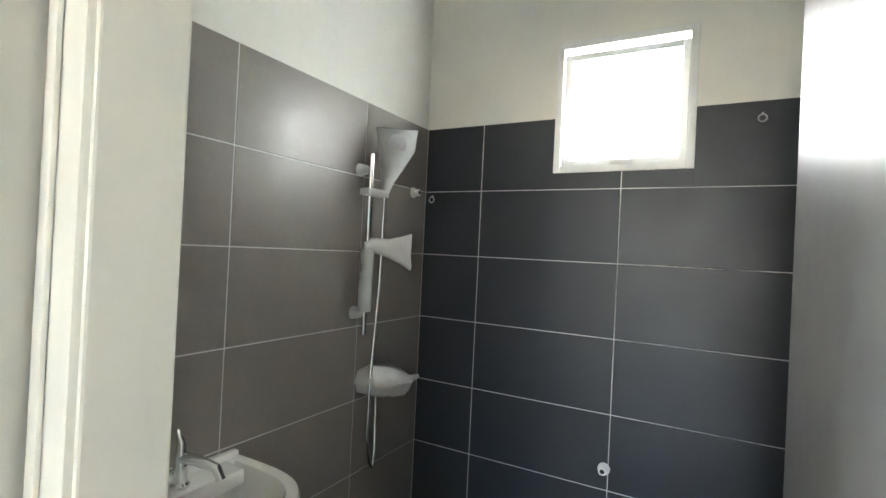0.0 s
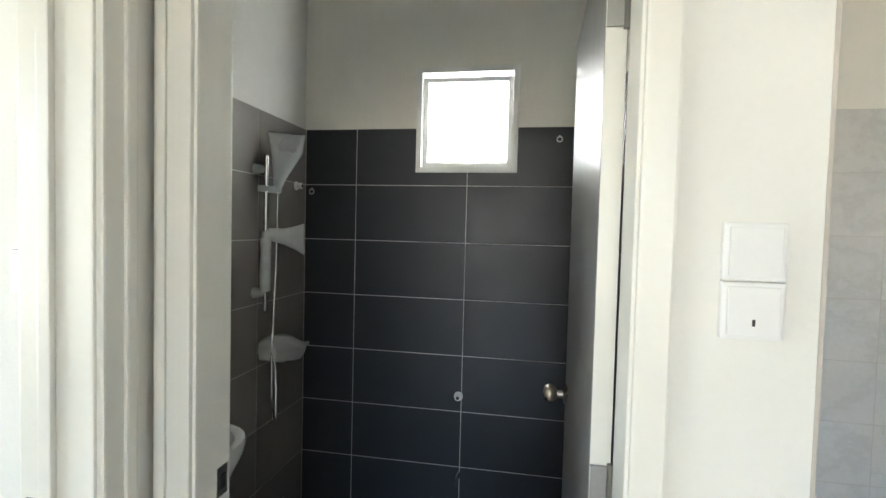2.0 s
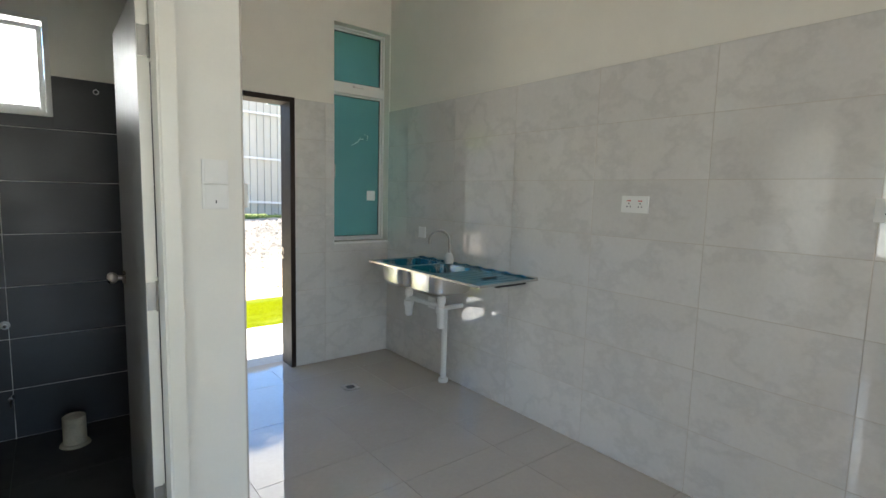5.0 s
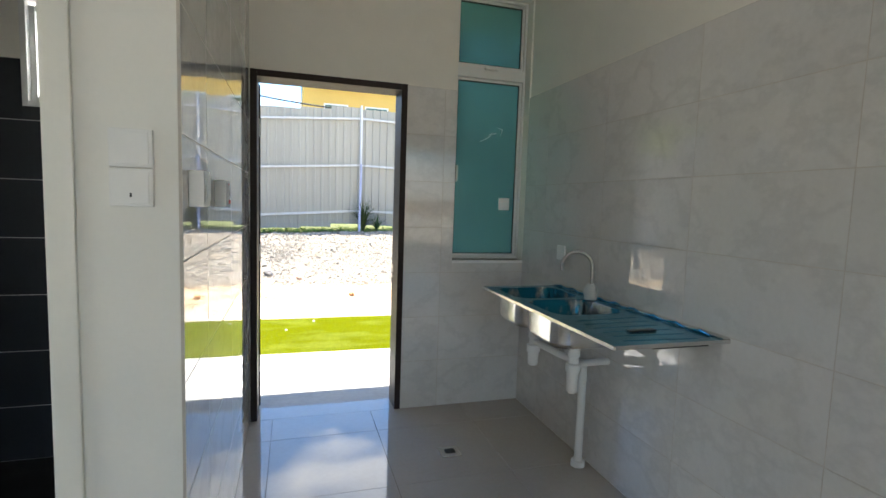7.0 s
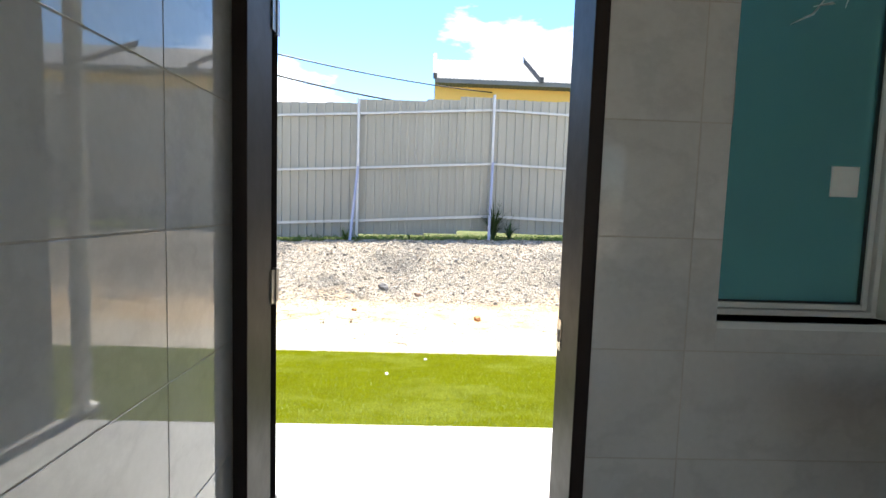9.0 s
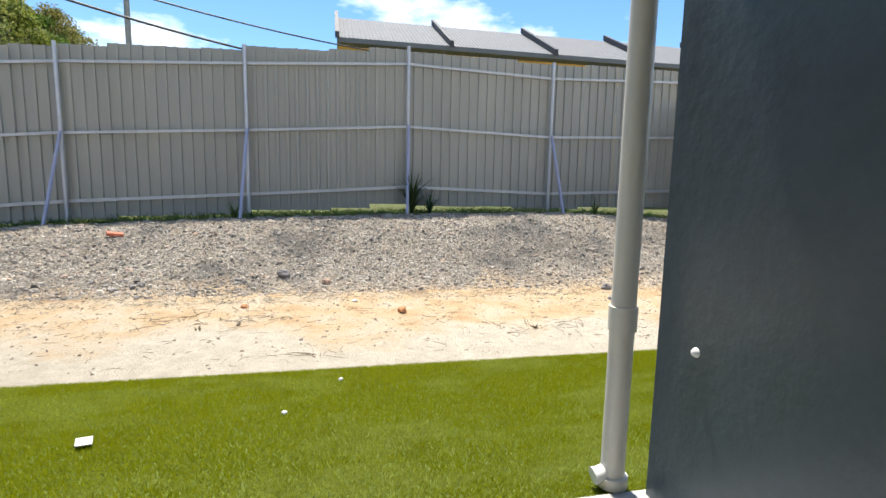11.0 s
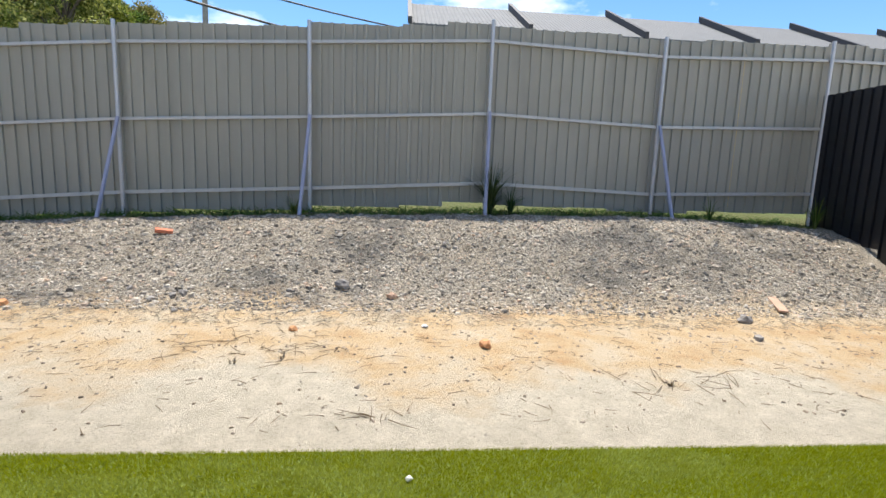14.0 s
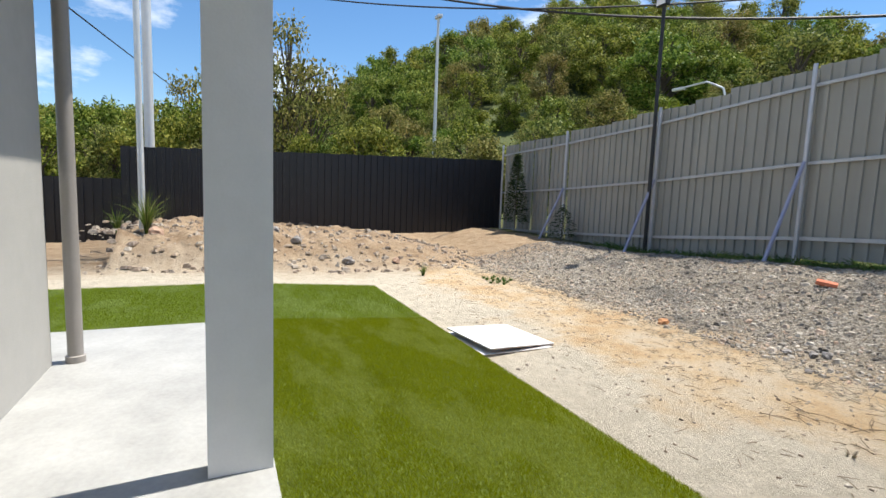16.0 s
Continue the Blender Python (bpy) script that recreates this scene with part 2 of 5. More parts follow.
def mat_leaf(name, a, b, c, patches=False):
    n = Nodes(name, 0.55, spec=0.12)
    isl = n.t.nodes["Geometry"].outputs["Random Per Island"]
    col = n.ramp(isl, [(0.0, a), (0.5, b), (1.0, c)])
    if patches:                                  # brushed pile: sheen put into the colour as broad pale sweeps, plus small tufts
        col = n.mix(n.ramp(n.noise(1.7, 4, 0.6, stretch=(0.6, 1.4, 1)), [(0.49, (0.0,)), (0.60, (0.75,))]), col, (0.32, 0.42, 0.13))
        col = n.mix(n.ramp(n.noise(3.2, 4, 0.65), [(0.50, (0.0,)), (0.70, (0.5,))]), col, (0.075, 0.13, 0.003))
        col = n.mix(n.ramp(n.noise(55, 3, 0.7), [(0.46, (0.0,)), (0.58, (0.65,))]), col, (0.05, 0.085, 0.002))
    hue = n.put("ShaderNodeHueSaturation")
    mr = n.put("ShaderNodeMapRange", To_Min=0.47, To_Max=0.53)
    n.link(n.vary(), mr.inputs["Value"])
    n.link(mr.outputs["Result"], hue.inputs["Hue"])
    n.link(col, hue.inputs["Color"])
    n.color(hue.outputs["Color"])
    tr = n.put("ShaderNodeBsdfTranslucent")
    mx = n.put("ShaderNodeMixShader", Fac=0.3)
    if patches:
        mx.inputs["Fac"].default_value = 0.45
        n.link(n.mix(0.6, hue.outputs["Color"], (0.38, 0.385, 0.002)), tr.inputs["Color"])
    else:
        n.link(hue.outputs["Color"], tr.inputs["Color"])
    n.link(n.b.outputs["BSDF"], mx.inputs[1])
    n.link(tr.outputs["BSDF"], mx.inputs[2])
    n.link(mx.outputs["Shader"], n.t.nodes["Material Output"].inputs["Surface"])
    return n.m


def mat_ground():
    """Site ground: grey sand path, orange sand, grey gravel bank, moss strip under the fence, brown dirt."""
    n = Nodes("site_ground", 0.95, spec=0.15)
    sep = n.put("ShaderNodeSeparateXYZ")
    n.link(n.pos, sep.inputs[0])

    def wobble(axis, amp, scale):
        mr = n.put("ShaderNodeMapRange", From_Min=0.0, From_Max=1.0, To_Min=-amp, To_Max=amp)
        n.link(n.noise(scale, 5, 0.6), mr.inputs["Value"])
        ad = n.put("ShaderNodeMath")
        n.link(sep.outputs[axis], ad.inputs[0])
        n.link(mr.outputs["Result"], ad.inputs[1])
        return ad.outputs[0]

    def step(v, a, b):
        mr = n.put("ShaderNodeMapRange", From_Min=a, From_Max=b)
        n.link(v, mr.inputs["Value"])
        return mr.outputs["Result"]

    y1, y2 = wobble(1, 1.6, 0.8), wobble(1, 1.1, 1.2)
    fine = n.noise(60, 4, 0.7)
    grey = n.ramp(n.noise(7, 6, 0.65), [(0.3, (0.48, 0.425, 0.325)), (0.7, (0.64, 0.565, 0.445))])
    sand = n.ramp(n.noise(2.2, 6, 0.65), [(0.3, (0.50, 0.325, 0.17)), (0.46, (0.56, 0.415, 0.25)), (0.62, (0.58, 0.48, 0.345))])
    # dark-to-light range deepened in colour to carry the shading between stones
    gravel = n.ramp(n.noise(34, 8, 0.85), [(0.40, (0.06, 0.052, 0.042)), (0.5, (0.30, 0.265, 0.215)), (0.58, (0.62, 0.56, 0.46))])
    gravel = n.mix(n.ramp(n.noise(1.1, 5, 0.6), [(0.42, (0.0,)), (0.62, (0.6,))]), gravel, (0.33, 0.28, 0.21))
    gravel = n.mix(n.ramp(n.noise(0.75, 5, 0.65), [(0.50, (0.0,)), (0.62, (0.7,))]), gravel, (0.115, 0.11, 0.10))
    soil = n.ramp(n.noise(3.5, 6, 0.7), [(0.3, (0.25, 0.165, 0.095)), (0.7, (0.44, 0.335, 0.22))])
    moss = n.ramp(n.noise(18, 5, 0.7), [(0.35, (0.04, 0.04, 0.02)), (0.65, (0.15, 0.16, 0.05))])
    c = n.mix(step(y1, 6.9, 7.35), grey, sand)
    c = n.mix(step(y2, 8.7, 9.3), c, gravel)
    c = n.mix(step(wobble(0, 1.2, 0.7), -7.4, -9.0), c, soil)
    c = n.mix(step(wobble(1, 0.25, 2.5), 11.72, 11.95), c, moss)
    c = n.mix(step(sep.outputs[1], 14, 22), c, (0.09, 0.11, 0.04))
    c = n.mix(n.ramp(fine, [(0.30, (0.4,)), (0.48, (0.0,))]), c, (0.16, 0.13, 0.10))
    # dents in the ground: their shade is painted as darker blotches
    c = n.mix(n.ramp(n.noise(11, 7, 0.75, stretch=(0.8, 1.5, 1)), [(0.60, (0.0,)), (0.68, (0.45,))]), c, (0.22, 0.18, 0.13))
    n.color(c)
    n.bump(n.noise(45, 9, 0.85), 1.0, 0.035)
    return n.m


M["sheet"] = mat_sheet()
M["ground"] = mat_ground()
M["green_glass"] = mat_glass("green_tinted_glass", (0.19, 0.35, 0.35), 0.10, 0.5, (0.42, 0.68, 0.64))
M["frosted_glass"] = mat_glass("frosted_white_glass", (0.95, 0.97, 0.97), 0.35, 0.9)
M["leaf"] = mat_leaf("tree_leaves", (0.04, 0.07, 0.010), (0.15, 0.205, 0.028), (0.40, 0.42, 0.09))
M["leaf_dry"] = mat_leaf("olive_leaves", (0.055, 0.07, 0.018), (0.20, 0.22, 0.055), (0.44, 0.39, 0.12))
M["leaf_yellow"] = mat_leaf("yellow_green_leaves", (0.10, 0.13, 0.01), (0.20, 0.22, 0.015), (0.30, 0.27, 0.02))
M["leaf_dark"] = mat_leaf("dark_sapling_leaves", (0.012, 0.028, 0.010), (0.03, 0.06, 0.02), (0.07, 0.11, 0.04))
M["grass"] = mat_leaf("wild_grass", (0.04, 0.09, 0.015), (0.09, 0.16, 0.03), (0.20, 0.22, 0.07))
M["turf"] = mat_leaf("turf_blades", (0.10, 0.17, 0.004), (0.165, 0.25, 0.008), (0.24, 0.33, 0.015), True)
M["turf_base"] = mat_plain("turf_backing", (0.08, 0.11, 0.004), 0.8, var=0.3, scale=40)


# ---- helpers for meshes ----
def mesh_of(name, bm, material, smooth=False):
    me = bpy.data.meshes.new(name)
    bm.normal_update()
    bm.to_mesh(me)
    bm.free()
    if smooth:
        me.shade_smooth()
        me.set_sharp_from_angle(angle=radians(38))
    me.materials.append(material)
    return me


def part(name, bm, material, parent=None, label="", smooth=False):
    ob = new(name, mesh_of(name, bm, material, smooth))
    if parent:
        ob.parent = parent
    if label:
        ob["label"] = label
    return ob


def thing(name, label, category, at=(0, 0, 0), group="", kind=""):
    ob = new(name)
    ob.empty_display_size = 0.1
    ob.location = at
    return tagged(ob, label, category, group, kind)


def add_box(bm, lo, hi, bevel=0.0, turn=None):
    r = bmesh.ops.create_cube(bm, size=1.0)
    vs = r["verts"]
    s = [hi[i] - lo[i] for i in range(3)]
    c = [(hi[i] + lo[i]) / 2 for i in range(3)]
    for v in vs:
        v.co = Vector((v.co.x * s[0] + c[0], v.co.y * s[1] + c[1], v.co.z * s[2] + c[2]))
    if bevel:
        es = {e for v in vs for e in v.link_edges}
        r = bmesh.ops.bevel(bm, geom=list(es), offset=bevel, segments=2, affect="EDGES", profile=0.7)
        vs = list({v for f in r["faces"] for v in f.verts} | {v for v in vs if v.is_valid})
    if turn:
        for v in vs:
            v.co = turn @ v.co
    return vs


def box(lo, hi, bevel=0.0, turn=None):
    bm = bmesh.new()
    add_box(bm, lo, hi, bevel, turn)
    return bm


def tube(points, radius, segments=12, bm=None, caps=True, radii=None):
    """A round tube along points."""
    bm = bm or bmesh.new()
    pts = [Vector(p) for p in points]
    rings = []
    side = None
    for i, p in enumerate(pts):
        d = (pts[min(i + 1, len(pts) - 1)] - pts[max(i - 1, 0)]).normalized()
        if side is None:
            side = d.orthogonal().normalized()
        side = (side - d * side.dot(d)).normalized()
        up = d.cross(side)
        r = radii[i] if radii else radius
        rings.append([bm.verts.new(p + (side * math.cos(a) + up * math.sin(a)) * r)
                      for a in (2 * math.pi * k / segments for k in range(segments))])
    for a, b in zip(rings, rings[1:]):
        for k in range(segments):
            bm.faces.new((a[k], a[(k + 1) % segments], b[(k + 1) % segments], b[k]))
    if caps:
        bm.faces.new(rings[0][::-1])
        bm.faces.new(rings[-1])
    return bm


def lathe(profile, segments=24, m=None):
    """A turned body: profile of (radius, height) about z."""
    bm = bmesh.new()
    rings = [[bm.verts.new((r * math.cos(2 * math.pi * k / segments), r * math.sin(2 * math.pi * k / segments), z))
              for k in range(segments)] for r, z in profile]
    for a, b in zip(rings, rings[1:]):
        for k in range(segments):
            bm.faces.new((a[k], a[(k + 1) % segments], b[(k + 1) % segments], b[k]))
    bm.faces.new(rings[0][::-1])
    bm.faces.new(rings[-1])
    if m:
        bm.transform(m)
    return bm


def arc(center, r, a0, a1, n, u, v):
    u, v, c = Vector(u), Vector(v), Vector(center)
    return [c + (u * math.cos(a) + v * math.sin(a)) * r for a in (radians(a0 + (a1 - a0) * i / n) for i in range(n + 1))]


def structure(name, lo_hi, material, label="", category="wall"):
    bm = bmesh.new()
    for lo, hi in lo_hi:
        add_box(bm, lo, hi)
    ob = new(name, mesh_of(name, bm, material))
    return tagged(ob, label, category, kind="structure")


TILES = []


def tile_field(parent, name, origin, u, v, n, us, vs, material, holes=(), thick=0.008, gap=0.004, grout=None):
    """Queues single tiles in the grid of joints us x vs on the plane of u and v; holes are (u0, u1, v0, v1) left open."""
    TILES.append((parent, name, Vector(origin), Vector(u), Vector(v), Vector(n), us, vs, material, holes, thick, gap, grout))


def cut(cells, hole):
    """Cuts a rectangle out of the cells (u0, u1, v0, v1 and the four gaps at their edges); cuts inside one tile stay closed."""
    out = []
    p, q, r, s = hole
    for a, b, c, d, g in cells:
        if q <= a or p >= b or s <= c or r >= d:
            out.append((a, b, c, d, g))
            continue
        left, right = max(a, p), min(b, q)
        if a < p:
            out.append((a, p, c, d, (g[0], 0, g[2], g[3])))
        if q < b:
            out.append((q, b, c, d, (0, g[1], g[2], g[3])))
        mid = (g[0] if left == a else 0, g[1] if right == b else 0)
        if c < r:
            out.append((left, right, c, r, (*mid, g[2], 0)))
        if s < d:
            out.append((left, right, s, d, (*mid, 0, g[3])))
    return [k for k in out if k[1] - k[0] > 0.008 and k[3] - k[2] > 0.008]


def lay_tiles():
    cache = {}
    for parent, name, o, u, v, n, us, vs, material, holes, thick, gap, grout in TILES:
        rot = Matrix((u, v, n)).transposed().to_4x4()
        half = (gap / 2,) * 4
        cells = [(a, b, c, d, half) for a, b in zip(us, us[1:]) for c, d in zip(vs, vs[1:])]
        slab = [(us[0], us[-1], vs[0], vs[-1], half)]
        for h in holes:
            cells, slab = cut(cells, h), cut(slab, h)
        if grout:
            bm = bmesh.new()
            for a, b, c, d, _ in slab:
                add_box(bm, (a, c, 0.0005), (b, d, thick - 0.0012))
            bm.transform(Matrix.Translation(o) @ rot)
            part("grout", bm, grout, parent)
        for a, b, c, d, g in cells:
            a, b, c, d = a + g[0], b - g[1], c + g[2], d - g[3]
            w, hgt = round(b - a, 4), round(d - c, 4)
            key = (w, hgt, material.name, thick)
            if key not in cache:
                bm = bmesh.new()
                e = 0.0006
                co = [(sx * (w / 2 - i), sy * (hgt / 2 - i), z) for z, i in ((0, 0), (thick - e, 0), (thick, e))
                      for sx, sy in ((-1, -1), (1, -1), (1, 1), (-1, 1))]
                vv = [bm.verts.new(p) for p in co]
                for r in (0, 4):
                    for k in range(4):
                        bm.faces.new((vv[r + k], vv[r + (k + 1) % 4], vv[r + 4 + (k + 1) % 4], vv[r + 4 + k]))
                bm.faces.new(vv[8:])
                cache[key] = mesh_of(name, bm, material)
            ob = new(name, cache[key])
            ob.parent = parent
            ob.matrix_local = Matrix.Translation(o + u * (a + b) / 2 + v * (c + d) / 2) @ rot


# ---- house structure ----
CEIL, BW, KW, OUT = 3.1, 2.05, 2.14, 2.30      # ceiling, bathroom and kitchen back wall faces, outer wall face
APRON = -0.15
X_SHARE_B, X_SHARE_K, X_RIGHT, X_LEFT = 0.29, 0.42, 2.215, -1.255
DL, DR, DF = -0.603, 0.155, 0.29                 # bathroom door opening, its wall's face
D_TOP = 2.08

floor = structure("floor", [((-3.4, -7.2, -0.3), (2.5, 0.34, -0.012)), ((X_SHARE_B, 0.34, -0.3), (2.5, OUT, -0.012))], M["grout_floor"],
                  "glossy beige porcelain tiled kitchen floor", "floor")
bath_floor = structure("floor_bathroom", [((-1.4, 0.34, -0.3), (X_SHARE_B, OUT, -0.072))], M["grout_dark"], "dark tiled bathroom floor", "floor")
ceiling = structure("ceiling", [((-3.5, -7.3, CEIL), (2.6, OUT, CEIL + 0.15))], M["ceiling"], "plain white painted ceiling", "ceiling")

# back wall: bathroom window, kitchen door, kitchen window
BWIN = (-0.626, -0.095, 1.786, 2.33)
KDOOR = (0.432, 1.36, 0.0, 2.105)
KWIN = (1.69, 2.205, 0.995, 2.74)
wall_back = structure("wall_north", [
    ((-3.3, BW - 0.0, -0.3), (BWIN[0], OUT, CEIL)), ((BWIN[1], BW, -0.3), (X_SHARE_B, OUT, CEIL)),
    ((BWIN[0], BW, -0.3), (BWIN[1], OUT, BWIN[2])), ((BWIN[0], BW, BWIN[3]), (BWIN[1], OUT, CEIL)),
    ((X_SHARE_B, KW, -0.3), (KDOOR[0], OUT, CEIL)), ((KDOOR[0], KW, KDOOR[3]), (KDOOR[1], OUT, CEIL)),
    ((KDOOR[0], KW, -0.3), (KDOOR[1], OUT, -0.02)),
    ((KDOOR[1], KW, -0.3), (KWIN[0], OUT, CEIL)), ((KWIN[0], KW, -0.3), (KWIN[1], OUT, KWIN[2])),
    ((KWIN[0], KW, KWIN[3]), (KWIN[1], OUT, CEIL)), ((KWIN[1], KW, -0.3), (2.24, OUT, CEIL))], M["paint"],
    "cream painted back wall with door and windows", "wall")
wall_right = structure("wall_east", [((X_RIGHT, -7.3, -0.3), (2.45, KW, CEIL))], M["paint"], "cream painted kitchen wall, tiled below", "wall")
wall_shared = structure("wall_shared", [((X_SHARE_B, DF + 0.1, -0.3), (X_SHARE_K, 2.14, CEIL))], M["paint"], "wall between bathroom and kitchen", "wall")
wall_shower = structure("wall_shower", [((-1.4, DF + 0.1, -0.3), (X_LEFT, BW, CEIL))], M["paint_white"], "pale bathroom wall, tiled below", "wall")
wall_bathdoor = structure("wall_bathroom_front", [
    ((-3.3, DF, -0.3), (DL - 0.03, DF + 0.1, CEIL)), ((DR + 0.03, DF, -0.3), (X_SHARE_K, DF + 0.1, CEIL)),
    ((DL - 0.03, DF, D_TOP + 0.03), (DR + 0.03, DF + 0.1, CEIL))], M["paint_white"], "cream painted wall round the bathroom door", "wall")
BJ = 0.15                                       # bedroom door's far jamb
# the gap from y -4.2 to -2.4 is unseen, added for the side lamp
wall_corridor = structure("wall_west", [((-0.80, BJ + 0.03, -0.3), (-0.69, DF, CEIL)), ((-0.80, BJ - 0.87, D_TOP + 0.03), (-0.69, BJ + 0.03, CEIL)),
                                        ((-0.80, -2.4, -0.3), (-0.69, BJ - 0.87, CEIL)), ((-0.80, -7.2, -0.3), (-0.69, -4.2, CEIL)),
                                        ((-0.80, -4.2, -0.3), (-0.69, -2.4, 0.9)), ((-0.80, -4.2, 2.2), (-0.69, -2.4, CEIL))], M["paint_white"], "cream painted corridor wall with a bedroom doorway", "wall")
# the gap in this wall is unseen, added for the bedroom fill lamp
wall_bed = structure("wall_bedroom", [((-3.45, -7.2, -0.3), (-3.3, -1.7, CEIL)), ((-3.45, -0.1, -0.3), (-3.3, OUT - 0.2, CEIL)),
                                      ((-3.45, -1.7, -0.3), (-3.3, -0.1, 0.7)), ((-3.45, -1.7, 2.3), (-3.3, -0.1, CEIL))], M["paint_white"],
                     "outer side wall of the house", "wall")
# the wide gap is unseen, added for the front fill lamp
wall_front = structure("wall_south", [((-3.45, -7.3, -0.3), (-0.8, -7.15, CEIL)), ((-0.8, -7.3, 2.7), (2.45, -7.15, CEIL)), ((-0.8, -7.3, -0.3), (2.45, -7.15, 0.3))],
                       M["paint_white"], "front wall of the house", "wall")
facade = structure("wall_outside", [((-1.5, OUT, -0.3), (BWIN[0], OUT + 0.02, 3.2)), ((-3.32, OUT, -0.3), (-1.5, 2.58, 3.2)), ((BWIN[1], OUT, -0.3), (KDOOR[0], OUT + 0.02, 3.2)),
                                    ((BWIN[0], OUT, -0.3), (BWIN[1], OUT + 0.02, BWIN[2])), ((BWIN[0], OUT, BWIN[3]), (BWIN[1], OUT + 0.02, 3.2)),
                                    ((KDOOR[1], OUT, -0.3), (KWIN[0], OUT + 0.02, 3.2)), ((KDOOR[0], OUT, KDOOR[3]), (KDOOR[1], OUT + 0.02, 3.2)),
                                    ((KDOOR[0], OUT, -0.3), (KDOOR[1], OUT + 0.02, -0.02)),
                                    ((KWIN[0], OUT, -0.3), (KWIN[1], OUT + 0.02, KWIN[2])), ((KWIN[0], OUT, KWIN[3]), (KWIN[1], OUT + 0.02, 3.2)),
                                    ((KWIN[1], OUT, -0.3), (2.24, OUT + 0.02, 3.2))], M["ext_paint"], "grey painted outside face of the house", "wall")
fin = structure("wall_fin", [((2.24, KW, -0.45), (2.45, 3.97, 3.2))], M["fin_paint"], "dark slate painted party wall beside the back door", "wall")
column = structure("column", [((-1.41, 3.69, -0.45), (-1.28, 3.99, 3.2))], M["ext_white"], "pale grey painted flat porch column", "column")
eave = structure("porch_roof", [((-1.45, OUT, 3.2), (2.5, 4.18, 3.32)), ((-3.75, OUT, 3.2), (-1.45, 3.25, 3.32)), ((-3.75, -7.4, 3.25), (2.6, OUT, 3.4))],
                 M["ceiling"], "flat white roof slab over the porch", "roof")
apron = structure("pavement", [((-4.33, OUT + 0.02, -0.5), (2.24, 4.0, APRON)), ((-4.33, -7, -0.5), (-3.45, OUT + 0.02, APRON)), ((2.24, 3.97, -0.5), (7.0, 4.0, APRON))],
                  M["concrete"], "smooth pale concrete apron round the house", "pavement")

# tiles on walls and floors
ROWS_B = [-0.06 + 0.0, 0.232, 0.529, 0.826, 1.123, 1.42, 1.717, 2.017]
tile_field(wall_back, "tile", (0, BW, 0), (1, 0, 0), (0, 0, 1), (0, -1, 0), [X_LEFT + 0.008, -0.953, -0.350, 0.253, X_SHARE_B - 0.008], ROWS_B, M["dark_tile"], grout=M["grout_white"], holes=[(BWIN[0], BWIN[1], BWIN[2], BWIN[3])])
tile_field(wall_shower, "tile", (X_LEFT, 0, 0), (0, 1, 0), (0, 0, 1), (1, 0, 0), [DF + 0.1, 0.963, 1.57, BW - 0.008], ROWS_B, M["grey_tile"], grout=M["grout_white"])
tile_field(wall_shared, "tile", (X_SHARE_B, 0, 0), (0, -1, 0), (0, 0, 1), (-1, 0, 0), [-BW + 0.008, -1.57, -0.963, -DF - 0.1], ROWS_B, M["dark_tile"], grout=M["grout_white"])
ROWS_K = [0.0, 0.318, 0.615, 0.912, 1.209, 1.506, 1.803, 2.10]
tile_field(wall_right, "tile", (X_RIGHT, 0, 0), (0, 1, 0), (0, 0, 1), (-1, 0, 0), [-6.625 + 0.605 * i for i in range(15)] + [KW], ROWS_K, M["marble_tile"], gap=0.0032, grout=M["grout_cream"])
tile_field(wall_back, "tile", (0, KW, 0), (1, 0, 0), (0, 0, 1), (0, -1, 0), [KDOOR[1], 1.61, X_RIGHT - 0.008], ROWS_K, M["marble_tile"], gap=0.0032, grout=M["grout_cream"], holes=[KWIN])
tile_field(wall_shared, "tile", (X_SHARE_K, 0, 0), (0, -1, 0), (0, 0, 1), (1, 0, 0), [-KW, -1.82, -1.25, -0.64, -DF], ROWS_K + [2.4, 2.7, 3.0], M["marble_tile"], gap=0.0032, grout=M["grout_cream"])
tile_field(floor, "tile", (0, 0, -0.012), (1, 0, 0), (0, 1, 0), (0, 0, 1), [-0.66, -0.045, 0.56, 1.165, 1.77, X_RIGHT - 0.008],
           [-6.615 + 0.605 * i for i in range(12)] + [DF], M["floor_tile"], thick=0.012, gap=0.002)
tile_field(floor, "tile", (0, 0, -0.012), (1, 0, 0), (0, 1, 0), (0, 0, 1), [X_SHARE_K + 0.008, 0.56, 1.165, 1.77, X_RIGHT - 0.008],
           [DF, 0.64, 1.245, 1.85, KW], M["floor_tile"], thick=0.012, gap=0.002)
tile_field(bath_floor, "tile", (0, 0, -0.072), (1, 0, 0), (0, 1, 0), (0, 0, 1), [X_LEFT, -0.953, -0.35, 0.253, X_SHARE_B], [DF + 0.1, 0.85, 1.45, BW], M["bath_floor"], thick=0.012, gap=0.003)
bed_floor = structure("floor_bedroom", [((-3.3, -7.2, -0.012), (-0.69, 0.29, 0.0))], M["grout_cream"], "pale bedroom floor", "floor")

# ---- site ground ----
def lerp_table(x, xs, zs):
    return float(np.interp(x, xs, zs))


